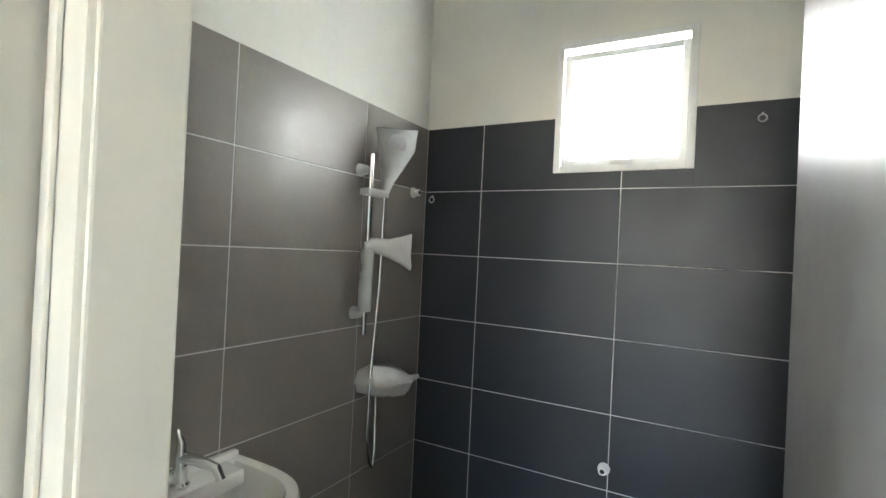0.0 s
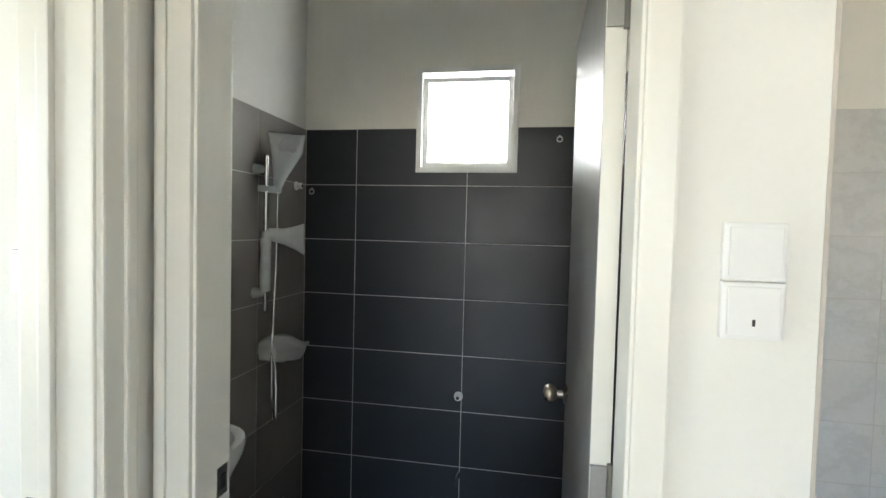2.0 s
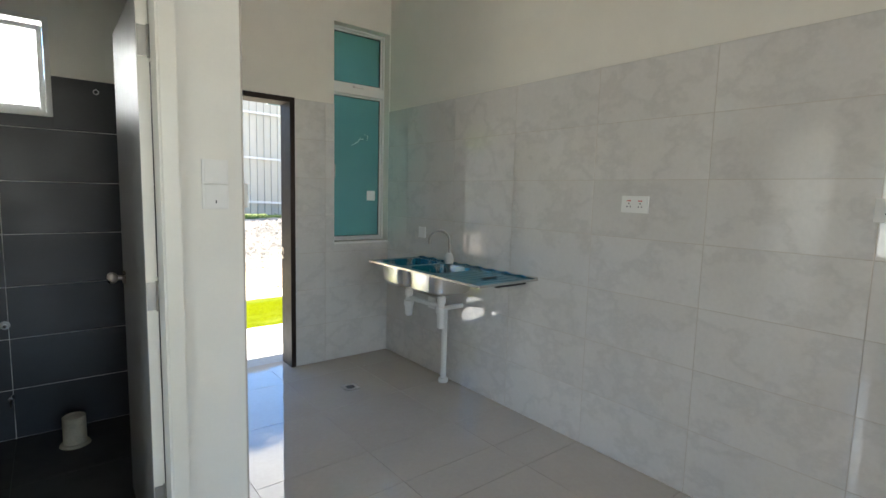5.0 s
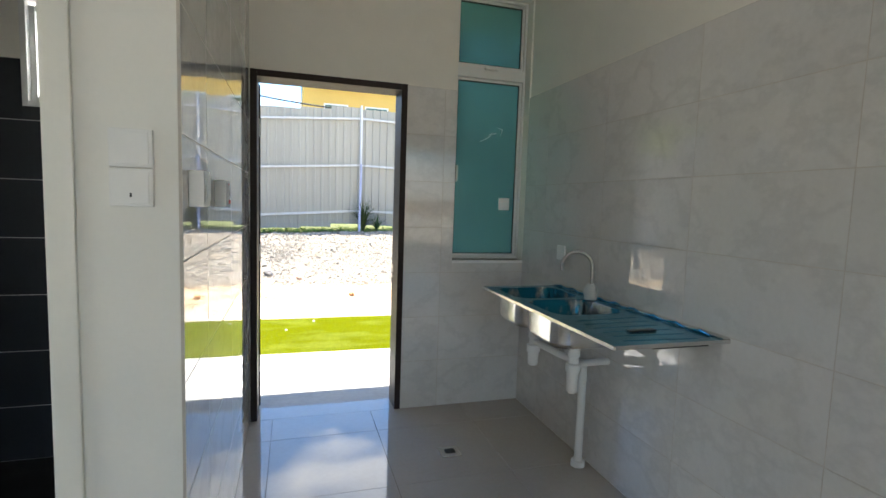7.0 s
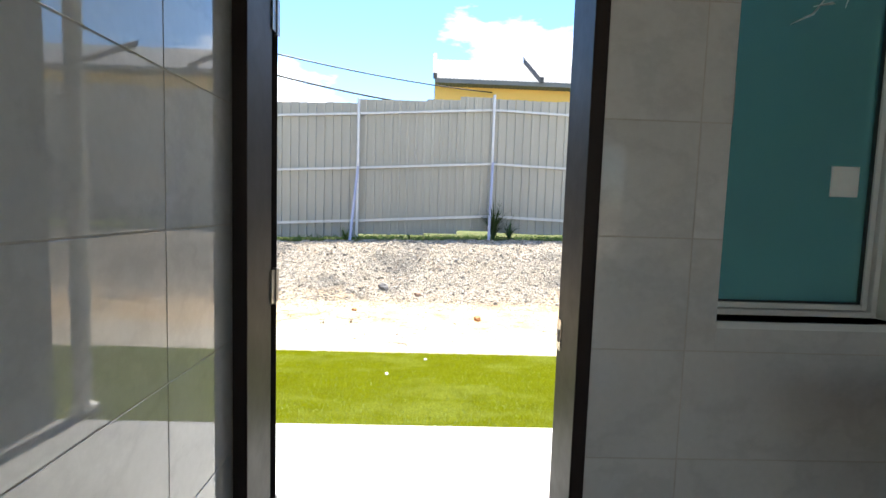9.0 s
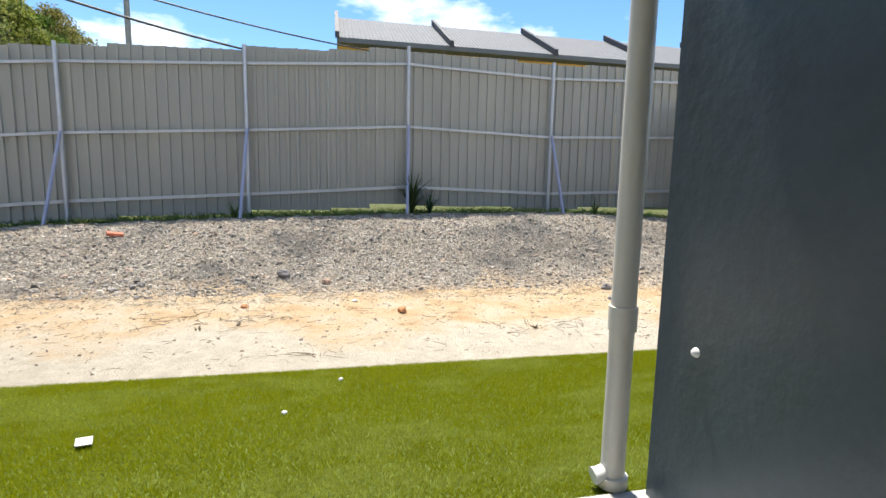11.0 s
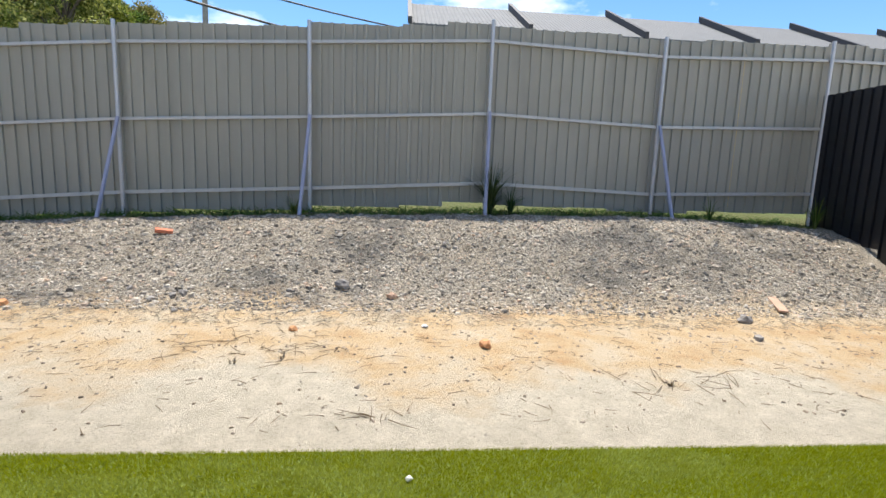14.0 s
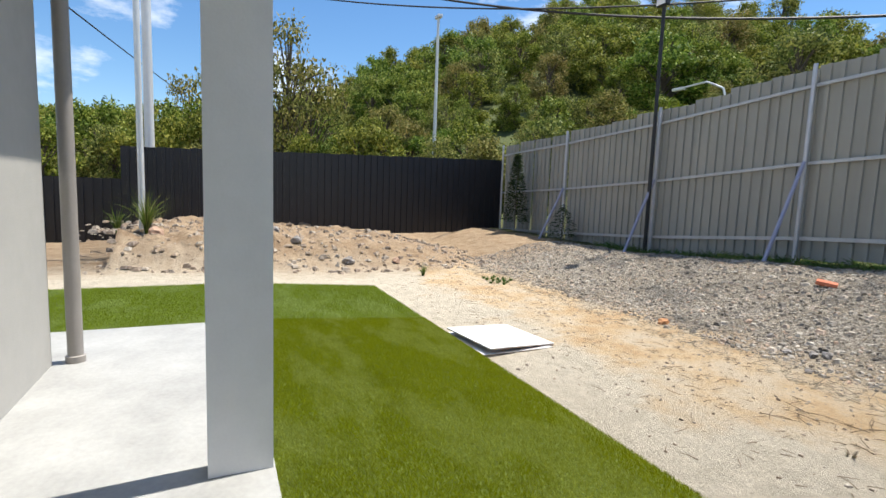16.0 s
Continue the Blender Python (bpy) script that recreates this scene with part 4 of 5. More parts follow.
# bathroom door frame and leaf
df = thing("door_frame_bathroom", "cream gloss painted bathroom door frame", "door frame", kind="structure")
part("jamb", box((DL - 0.03, DF - 0.004, -0.06), (DL, DF + 0.104, D_TOP), 0.004), M["trim"], df)
part("jamb", box((DR, DF - 0.004, -0.06), (DR + 0.03, DF + 0.104, D_TOP), 0.004), M["trim"], df)
part("head", box((DL - 0.03, DF - 0.004, D_TOP), (DR + 0.03, DF + 0.104, D_TOP + 0.03), 0.004), M["trim"], df)
casing(df, [((DL - 0.075, DF - 0.014, 0.0), (DL - 0.006, DF, D_TOP + 0.06)), ((DL - 0.075, DF - 0.022, 0.0), (DL - 0.052, DF - 0.0145, D_TOP + 0.06)),
            ((DR + 0.006, DF - 0.014, 0.0), (DR + 0.06, DF, D_TOP + 0.06)), ((DL - 0.006, DF - 0.014, D_TOP + 0.008), (DR + 0.006, DF, D_TOP + 0.06))])
st = part("strike_plate", box((DL - 0.001, DF + 0.06, 0.94), (DL + 0.002, DF + 0.092, 1.0)), M["hinge"], df, "dull steel strike plate")
part("latch_hole", box((DL + 0.002, DF + 0.068, 0.955), (DL + 0.004, DF + 0.084, 0.985)), M["black"], st)
leaf = thing("bathroom_door", "grey painted bathroom door standing wide open", "door")
LX = DR - 0.040
part("leaf", box((LX, DF + 0.11, -0.045), (LX + 0.038, DF + 0.79, 2.07), 0.002), M["door_grey"], leaf)
part("edge_strip", box((LX + 0.001, DF + 0.1075, -0.045), (LX + 0.037, DF + 0.1098, 2.07)), M["trim"], leaf, "cream painted hinge edge")
knob(leaf, (LX, DF + 0.715, 1.0), (-1, 0, 0))
for z in (0.25, 1.02, 1.90):
    hinge(leaf, LX + 0.036, DF + 0.104, z, 90)

# bedroom door frame seen beside it
bf = thing("door_frame_bedroom", "cream gloss painted bedroom door frame", "door frame", kind="structure")
part("jamb", box((-0.83, BJ, 0.0), (-0.685, BJ + 0.03, D_TOP), 0.004), M["trim"], bf)
part("head", box((-0.83, BJ - 0.87, D_TOP), (-0.685, BJ + 0.03, D_TOP + 0.03), 0.004), M["trim"], bf)
part("jamb", box((-0.83, BJ - 0.90, 0.0), (-0.685, BJ - 0.87, D_TOP), 0.004), M["trim"], bf)
part("stop", box((-0.78, BJ - 0.012, 0.0), (-0.755, BJ, D_TOP), 0.003), M["trim"], bf)
casing(bf, [((-0.69, BJ + 0.006, 0.0), (-0.672, BJ + 0.07, D_TOP + 0.06)), ((-0.672, BJ + 0.045, 0.0), (-0.664, BJ + 0.07, D_TOP + 0.06)),
            ((-0.83, BJ + 0.006, 0.0), (-0.80, BJ + 0.07, D_TOP + 0.06))])
st = part("strike_plate", box((-0.815, BJ - 0.003, 0.965), (-0.787, BJ, 1.025)), M["hinge"], bf, "dull steel strike plate")
part("latch_hole", box((-0.807, BJ - 0.005, 0.98), (-0.793, BJ - 0.003, 1.01)), M["black"], st)

# kitchen back door
kf = thing("door_frame_kitchen", "dark brown painted back door frame", "door frame", kind="structure")
FW = 0.038
for nm, lo, hi in (("jamb", (KDOOR[0], KW - 0.012, 0.0), (KDOOR[0] + FW, OUT + 0.023, KDOOR[3])), ("jamb", (KDOOR[1] - FW, KW - 0.012, 0.0), (KDOOR[1], OUT + 0.023, KDOOR[3])),
                   ("head", (KDOOR[0] + FW, KW - 0.012, KDOOR[3] - FW), (KDOOR[1] - FW, OUT + 0.023, KDOOR[3]))):
    part(nm, box(lo, hi, 0.003), M["door_brown"], kf)
sp = part("strike_plate", box((KDOOR[1] - FW - 0.003, KW + 0.14, 0.86), (KDOOR[1] - FW, KW + 0.18, 0.95)), M["nickel"], kf, "brass toned strike plate")
part("latch_hole", box((KDOOR[1] - FW - 0.005, KW + 0.15, 0.885), (KDOOR[1] - FW - 0.003, KW + 0.17, 0.92)), M["black"], sp)
structure("trim_threshold", [((KDOOR[0] + FW, KW, -0.02), (KDOOR[1] - FW, OUT + 0.02, 0.0))], M["floor_tile"], "porcelain door threshold", "threshold")
HX, HY = KDOOR[0] + FW - 0.012, OUT + 0.046
kd = thing("back_door", "grey painted back door swung wide open outside, dark edge", "door", (HX, HY, 0))
kd.rotation_euler = (0, 0, radians(112))
part("leaf", box((0, -0.02, 0.01), (0.82, 0.02, KDOOR[3] - FW - 0.005), 0.002), M["door_grey"], kd)
part("edge_strip", box((-0.002, -0.019, 0.01), (0.0, 0.019, KDOOR[3] - FW - 0.005)), M["door_brown"], kd, "dark brown hinge edge")
knob(kd, (0.76, -0.02, 0.93), (0, -1, 0))
knob(kd, (0.76, 0.02, 0.93), (0, 1, 0))
for z in (0.3, 1.02, 1.8):
    hinge(kd, -0.004, -0.014, z, 68)


# ---- switches and sockets ----
def wall_plate(name, label, category, at, turn, w, h, keys, marks=0, depth=0.011):
    """A wall plate whose face points along -y before the turn."""
    ob = thing(name, label, category, at)
    ob.rotation_euler = (0, 0, radians(turn))
    part("plate", box((-w / 2, -depth, -h / 2), (w / 2, 0, h / 2), 0.003), M["plastic"], ob)
    for x, z, kw, kh in keys:
        part("rocker", box((x - kw / 2, -depth - 0.004, z - kh / 2), (x + kw / 2, -depth, z + kh / 2), 0.0015), M["plastic"], ob)
    for i in range(marks):
        x = (i - (marks - 1) / 2) * w * 0.42
        part("red_mark", box((x - 0.010, -depth - 0.0052, h * 0.18), (x + 0.012, -depth - 0.0042, h * 0.24)), M["red"], ob, "small red print")
        for dx, dz in ((-0.009, -0.012), (0.009, -0.012), (0, 0.004)):
            part("pin_hole", box((x + dx - 0.003, -depth - 0.0014, dz - 0.003), (x + dx + 0.003, -depth - 0.0004, dz + 0.003)), M["black"], ob)
    return ob


wall_plate("light_switch", "square white light switch beside the bathroom door", "light switch", (0.326, DF, 1.467), 0, 0.088, 0.086, [(0, 0, 0.072, 0.072)])
sw = wall_plate("light_switch", "square white light switch with a tiny mark", "light switch", (0.326, DF, 1.379), 0, 0.088, 0.086, [(0, 0, 0.072, 0.072)])
part("mark", box((-0.002, -0.0165, -0.022), (0.002, -0.0152, -0.012)), M["black"], sw)
wall_plate("light_switch", "square white light switch on the bedroom wall", "light switch", (-0.965, DF, 1.385), 0, 0.088, 0.086, [(0, 0, 0.072, 0.072)])
WX = X_RIGHT - 0.008
wall_plate("double_socket", "white double socket with red print on the tiles", "socket", (WX, -0.225, 1.382), -90, 0.148, 0.086, [(-0.05, 0.012, 0.016, 0.03), (0.05, 0.012, 0.016, 0.03)], 2)
wall_plate("wall_socket", "white single socket on the marble tiles", "socket", (WX, -1.21, 1.392), -90, 0.088, 0.086, [(0.0, 0.026, 0.05, 0.014)], 1)
wall_plate("wall_socket", "plain white blank plate near the window", "socket", (WX, 1.61, 1.10), -90, 0.086, 0.086, [])
wall_plate("wall_socket", "plain white blank plate below the sink", "socket", (WX, 1.46, 0.55), -90, 0.086, 0.086, [])
hs = wall_plate("heater_switch", "white cooker switch with red printed label", "switch", (X_SHARE_K + 0.008, 0.832, 1.375), 90, 0.094, 0.09, [(0, 0.004, 0.05, 0.062)], 0, 0.036)
wall_plate("heater_switch", "plain white raised switch box on the tiles", "switch", (X_SHARE_K + 0.008, 0.405, 1.383), 90, 0.09, 0.09, [(0, 0, 0.06, 0.06)], 0, 0.036)
part("label_bar", box((-0.022, -0.0412, -0.034), (0.024, -0.040, -0.020)), M["red"], hs, "red printed label")
part("label_bar", box((-0.020, -0.0412, 0.030), (-0.010, -0.040, 0.034)), M["red"], hs, "red printed mark")
part("rocker_mark", box((-0.004, -0.0412, -0.006), (0.004, -0.040, 0.012)), M["black"], hs)


# ---- kitchen sink ----
SX0, SX1, SY0, SY1, SZ = 1.715, X_RIGHT - 0.009, 0.395, 1.60, 0.905


def rounded_rect(x0, x1, y0, y1, r, n=6):
    pts = []
    for cx, cy, a in ((x1 - r, y1 - r, 0), (x0 + r, y1 - r, 90), (x0 + r, y0 + r, 180), (x1 - r, y0 + r, 270)):
        pts += [(cx + r * math.cos(radians(a + 90 * k / n)), cy + r * math.sin(radians(a + 90 * k / n))) for k in range(n + 1)]
    return pts


def bowl(x0, x1, y0, y1, depth, material, parent, inner):
    bm = bmesh.new()
    levels = [(0.0, 0.0), (0.004, -0.006), (0.010, -depth * 0.80), (0.03, -depth * 0.95), (0.075, -depth)] if inner else [(-0.003, -0.002), (0.002, -0.02), (0.006, -depth * 0.82), (0.027, -depth * 0.97), (0.075, -depth - 0.003)]
    rings = [[bm.verts.new((x, y, SZ + dz)) for x, y in rounded_rect(x0 + i, x1 - i, y0 + i, y1 - i, 0.075)] for i, dz in levels]
    for a, b in zip(rings, rings[1:]):
        for k in range(len(a)):
            f = (a[k], a[(k + 1) % len(a)], b[(k + 1) % len(a)], b[k])
            bm.faces.new(f[::-1] if inner else f)
    bm.faces.new(rings[-1] if inner else rings[-1][::-1])
    return part("bowl_lining" if inner else "bowl", bm, material, parent, "blue film lined inside" if inner else "", True)


sink = thing("kitchen_sink", "steel double bowl sink under peeling blue protective film", "sink", (0, 0, 0))
B1, B2 = (SX0 + 0.05, SX0 + 0.40, 1.235, 1.555), (SX0 + 0.05, SX0 + 0.40, 0.855, 1.195)
bm = bmesh.new()
# deck: a collar round each bowl and the draining board
for (x0, x1, y0, y1), (v0, v1) in ((B1, (1.215, SY1)), (B2, (0.835, 1.215))):
    inner = [bm.verts.new((x, y, SZ)) for x, y in rounded_rect(x0, x1, y0, y1, 0.075)]
    outer = [bm.verts.new((x, y, SZ)) for x, y in rounded_rect(SX0, SX1, v0, v1, 0.0005)]
    for k in range(len(inner)):
        m = (k + 1) % len(inner)
        bm.faces.new((outer[k], outer[m], inner[m], inner[k]))
bm.faces.new([bm.verts.new(p) for p in ((SX0, SY0, SZ), (SX1, SY0, SZ), (SX1, 0.835, SZ), (SX0, 0.835, SZ))])
part("deck", bm, M["film"], sink, "blue film on the steel deck")
rim = bmesh.new()
for lo, hi in (((SX0 - 0.004, SY0, SZ - 0.013), (SX0, SY1, SZ + 0.002)), ((SX0, SY0 - 0.004, SZ - 0.013), (SX1, SY0, SZ + 0.002)), ((SX0, SY1, SZ - 0.018), (SX1, SY1 + 0.004, SZ + 0.002)),
               ((SX1 - 0.03, SY0, SZ + 0.001), (SX1, SY1, SZ + 0.006))):
    add_box(rim, lo, hi, 0.0015)
part("rim", rim, M["steel"], sink)
for b in (B1, B2):
    bowl(*b, 0.165, M["steel"], sink, False)
    bowl(*b, 0.160, M["lining"], sink, True)
    part("strainer", lathe([(0.038, 0), (0.038, 0.002), (0.03, 0.003), (0.005, 0.001)], 18, Matrix.Translation(((b[0] + b[1]) / 2, (b[2] + b[3]) / 2, SZ - 0.160))), M["chrome"], sink, smooth=True)
for k in range(6):
    y = SY0 + 0.06 + 0.06 * k
    part("drain_rib", tube([(SX0 + 0.08, y, SZ - 0.002), (SX0 + 0.38, y + 0.02 * (k - 2.5) * 0.4, SZ - 0.002)], 0.0035, 8), M["film"], sink)
part("film_tear", box((SX0 + 0.18, 0.55, SZ + 0.002), (SX0 + 0.30, 0.575, SZ + 0.007), 0.002, pose(0, 0, 0)), M["black"], sink, "dark torn film edge")
rndf = random.Random(3)
for k in range(9):                               # loose film edges along the back
    y = SY0 + 0.05 + 0.13 * k
    part("film_flap", tube([(SX1 - 0.04, y, SZ + 0.004), (SX1 - 0.03, y + 0.06, SZ + 0.006 + rndf.uniform(0, 0.008)), (SX1 - 0.045, y + 0.12, SZ + 0.004)], 0.004, 5, radii=[0.002, 0.005, 0.002]), M["film"], sink)
for y in (0.50, 0.74):
    part("bracket", box((1.95, y - 0.012, SZ - 0.05), (SX1, y + 0.012, SZ - 0.019), 0.003), M["black"], sink, "black wall bracket")
for y, x, zlow in ((1.40, 1.94, 0.50), (1.06, 1.98, 0.47)):
    p = part("bottle_trap", lathe([(0.022, SZ - 0.17), (0.022, 0.70), (0.030, 0.69), (0.030, 0.655), (0.024, 0.65), (0.024, 0.62), (0.037, 0.615), (0.037, 0.58), (0.030, 0.57), (0.028, zlow + 0.01), (0.018, zlow)][::-1], 18,
                                  Matrix.Translation((x, y, 0))), M["plastic"], sink, "white plastic bottle trap", True)
part("drain_pipe", tube([(1.94, 1.38, 0.635), (1.96, 1.20, 0.63), (1.98, 1.08, 0.63)], 0.017, 10), M["plastic"], sink, smooth=True)
part("drain_pipe", tube([(1.98, 1.06, 0.605), (2.08, 1.10, 0.60), (2.205, 1.10, 0.60)], 0.017, 10), M["plastic"], sink, smooth=True)
part("stand_pipe", tube([(2.00, 1.08, 0.585), (2.09, 1.165, 0.58), (2.125, 1.20, 0.555), (2.135, 1.21, 0.50), (2.135, 1.21, 0.035), (2.135, 1.21, 0.03), (2.135, 1.21, 0.002)], 0.021, 14, radii=[0.02, 0.02, 0.021, 0.021, 0.021, 0.036, 0.037]), M["plastic"], sink, "white waste pipe to the floor", True)
tap = thing("kitchen_tap", "chrome gooseneck tap with its base in plastic wrap", "tap", (2.12, 1.16, SZ + 0.006))
part("neck", tube([(0, 0, 0.0), (0, 0, 0.16)] + arc((-0.070, 0.03, 0.16), 0.076, 0, 195, 12, (0.92, -0.39, 0), (0, 0, 1)), 0.0085, 12), M["hinge"], tap, smooth=True)
bm = lathe([(0.034, 0.0), (0.038, 0.015), (0.032, 0.04), (0.024, 0.06), (0.018, 0.075), (0.010, 0.08)], 14)
for v in bm.verts:
    v.co += Vector((noise.noise(v.co * 30), noise.noise(v.co * 30 + Vector((9, 0, 0))), 0)) * 0.012
part("wrap", bm, M["wrap"], tap, "clear crumpled plastic wrap", True)
dr = thing("floor_drain", "square steel floor drain in the kitchen tiles", "drain", (1.51, 1.50, 0.0))
part("grate", box((-0.055, -0.055, 0.0005), (0.055, 0.055, 0.005), 0.002), M["steel"], dr)
part("opening", box((-0.025, -0.02, 0.005), (0.03, 0.028, 0.0065)), M["black"], dr)


# ---- bathroom fittings ----
TX = X_LEFT + 0.008
sh = thing("shower_set", "chrome shower rail with hand shower still in plastic wrap", "shower", (TX, 1.54, 0))
part("rail", tube([(0.055, 0, 1.10), (0.055, 0, 1.80)], 0.011, 14), M["chrome"], sh, smooth=True)
for z in (1.74, 1.18):
    br = part("bracket", tube([(0.0, 0, z), (0.055, 0, z)], 0.014, 12, radii=[0.026, 0.013]), M["wrap"], sh, "wrapped wall bracket", True)
part("holder", box((0.035, -0.04, 1.638), (0.085, 0.085, 1.665), 0.006), M["wrap"], sh)
def bag(rows, wide, seed):
    """A crumpled bag: rows of (centre, half width, half thickness); wide is the direction of its width."""
    bm, rings, wide = bmesh.new(), [], Vector(wide).normalized()
    for i, (c, w, t) in enumerate(rows):
        d = (Vector(rows[min(i + 1, len(rows) - 1)][0]) - Vector(rows[max(i - 1, 0)][0])).normalized()
        thin = d.cross(wide).normalized()
        ring = []
        for k in range(20):
            a = 2 * math.pi * k / 20
            p = Vector(c) + wide * w * math.copysign(abs(math.cos(a)) ** 0.8, math.cos(a)) + thin * t * math.sin(a)
            ring.append(bm.verts.new(p + noise.noise_vector(p * 24 + Vector((seed, 0, 0))) * 0.007))
        rings.append(ring)
    for p, q in zip(rings, rings[1:]):
        for k in range(20):
            bm.faces.new((p[k], p[(k + 1) % 20], q[(k + 1) % 20], q[k]))
    bm.faces.new(rings[0][::-1])
    bm.faces.new(rings[-1])
    return bm


part("hand_shower", bag([((0.065, 0.075, 1.645), 0.018, 0.018), ((0.075, 0.082, 1.70), 0.028, 0.025), ((0.088, 0.092, 1.76), 0.046, 0.034), ((0.10, 0.10, 1.83), 0.070, 0.036), ((0.10, 0.10, 1.885), 0.080, 0.024),
                         ((0.097, 0.098, 1.915), 0.083, 0.006)], (0.8, 0.6, 0.0), 3), M["wrap"], sh, "hand shower in frosted wrap", True)
part("shower_face", lathe([(0.040, 0), (0.040, 0.006), (0.03, 0.010)], 20, look((0.117, 0.076, 1.85), (0.4, -0.3, 1.72)) @ pose(0, 0, 0, 180, 0, 0)), M["galv"], sh, smooth=True)
dish = bag([((0.045, -0.005, 1.44), 0.022, 0.022), ((0.07, 0.02, 1.447), 0.030, 0.028), ((0.115, 0.055, 1.44), 0.036, 0.024), ((0.155, 0.085, 1.43), 0.054, 0.014), ((0.185, 0.108, 1.425), 0.070, 0.004)], (0, 0, 1), 8)
part("soap_dish", dish, M["wrap"], sh, "soap dish in frosted wrap", True)
sl = tube([(0.055, 0, 1.43), (0.055, 0.004, 1.36), (0.055, -0.003, 1.28), (0.055, 0, 1.19)], 0.026, 12, radii=[0.027, 0.023, 0.026, 0.024])
part("wrap_sleeve", sl, M["wrap"], sh, "frosted wrap round the rail", True)
part("hose", tube([(0.07, 0.075, 1.64), (0.065, 0.075, 1.30), (0.07, 0.04, 0.95), (0.08, 0.02, 0.70), (0.08, 0.04, 0.60), (0.07, 0.075, 0.565), (0.06, 0.10, 0.62), (0.05, 0.11, 0.78), (0.04, 0.11, 0.90)], 0.0065, 10), M["chrome"], sh, smooth=True)
vb = tube([(0.0, 0.06, 0.90), (0.05, 0.08, 0.91), (0.09, 0.13, 0.90), (0.10, 0.20, 0.885), (0.10, 0.27, 0.87), (0.10, 0.33, 0.875)], 0.05, 14, radii=[0.040, 0.066, 0.070, 0.055, 0.025, 0.006])
for v in vb.verts:
    v.co += Vector((noise.noise(v.co * 24), noise.noise(v.co * 24 + Vector((5, 0, 0))), noise.noise(v.co * 24 + Vector((0, 7, 0))))) * 0.022
part("valve_bag", vb, M["wrap"], sh, "shower valve in a plastic bag", True)
for nm, lab, at, way in (("wall_stub", "white plastic pipe stub on the shower wall", (TX, 1.93, 1.70), (1, 0, 0)), ("wall_stub", "white plastic water point on the dark tiles", (-0.365, BW - 0.008, 0.613), (0, -1, 0))):
    ob = thing(nm, lab, "pipe stub", at)
    m = Vector(way).to_track_quat("Z", "Y").to_matrix().to_4x4()
    part("flange", lathe([(0.024, 0), (0.024, 0.006), (0.016, 0.010), (0.016, 0.035), (0.008, 0.036)], 16, m), M["plastic"], ob, smooth=True)
    part("bore", lathe([(0.009, 0.0361), (0.009, 0.0375), (0.004, 0.038)], 12, m), M["black"], ob)
for at in ((0.111, BW - 0.008, 1.964), (-1.205, BW - 0.008, 1.69)):
    hk = thing("wall_hook", "small steel ring hook on the dark tiles", "hook", at)
    part("ring", tube(arc((0, -0.012, -0.012), 0.013, 0, 360, 14, (1, 0, 0), (0, 0, 1)), 0.003, 6, caps=False), M["galv"], hk, smooth=True)
    part("stem", tube([(0, 0, 0.006), (0, -0.013, 0.004)], 0.004, 8), M["galv"], hk, smooth=True)
bt = thing("angle_valve", "small chrome angle valve low on the tiles", "valve", (-0.361, BW - 0.008, 0.19))
part("body", tube([(0, 0, 0), (0, -0.04, 0)], 0.012, 10, radii=[0.02, 0.011]), M["chrome"], bt, smooth=True)
part("lever", tube([(0, -0.035, 0.0), (0, -0.04, -0.045)], 0.007, 8), M["chrome"], bt, smooth=True)
fs = thing("floor_pipe_stub", "cream capped soil pipe stub standing on the floor", "pipe stub", (-0.085, 1.78, -0.06))
part("pipe", lathe([(0.075, 0), (0.07, 0.012), (0.056, 0.016), (0.056, 0.165), (0.05, 0.17), (0.048, 0.16), (0.02, 0.158)], 20), mat_plain("stained_cream_pipe", (0.50, 0.45, 0.33), 0.6, var=0.25, scale=14), fs, smooth=True)
lv = thing("bidet_spray", "chrome bidet spray hanging behind the door", "bidet spray", (X_SHARE_B - 0.008, 1.25, 0.86))
part("body", tube([(0, 0, 0.09), (-0.03, 0, 0.07), (-0.035, 0, -0.04), (-0.03, 0, -0.10)], 0.013, 10, radii=[0.014, 0.018, 0.012, 0.009]), M["chrome"], lv, smooth=True)
part("hose", tube([(-0.03, 0, -0.10), (-0.035, 0.01, -0.4), (-0.03, 0.06, -0.62), (-0.01, 0.10, -0.60), (0, 0.11, -0.55)], 0.006, 8), M["chrome"], lv, smooth=True)

basin = thing("wash_basin", "white ceramic wall-hung wash basin", "wash basin", (TX, 0.80, 0.80))


def basin_ring(i, z):
    """Outline: flat against the wall, rounded in front, moved inwards by i."""
    pts = []
    for k in range(25):
        a = radians(-90 + 180 * k / 24)
        pts.append((0.10 + (0.27 - i) * abs(math.cos(a)) ** 0.75, (0.225 - i) * math.copysign(abs(math.sin(a)) ** 0.7, math.sin(a)), z))
    return pts + [(0.0 + i, 0.225 - i, z), (0.0 + i, -0.225 + i, z)]


bm = bmesh.new()
rings = [[bm.verts.new(p) for p in basin_ring(i, z)] for i, z in ((0.11, -0.19), (0.05, -0.14), (0.008, -0.05), (0.0, -0.012), (0.004, 0.0), (0.016, 0.003), (0.032, -0.004), (0.05, -0.05), (0.08, -0.10), (0.13, -0.125))]
for a, b in zip(rings, rings[1:]):
    for k in range(len(a)):
        bm.faces.new((a[k], a[(k + 1) % len(a)], b[(k + 1) % len(a)], b[k]))
bm.faces.new(rings[0][::-1])
bm.faces.new(rings[-1])
part("bowl", bm, M["ceramic"], basin, smooth=True)
part("tap_ledge", box((0.0, -0.17, -0.045), (0.105, 0.17, 0.001), 0.012), M["ceramic"], basin)
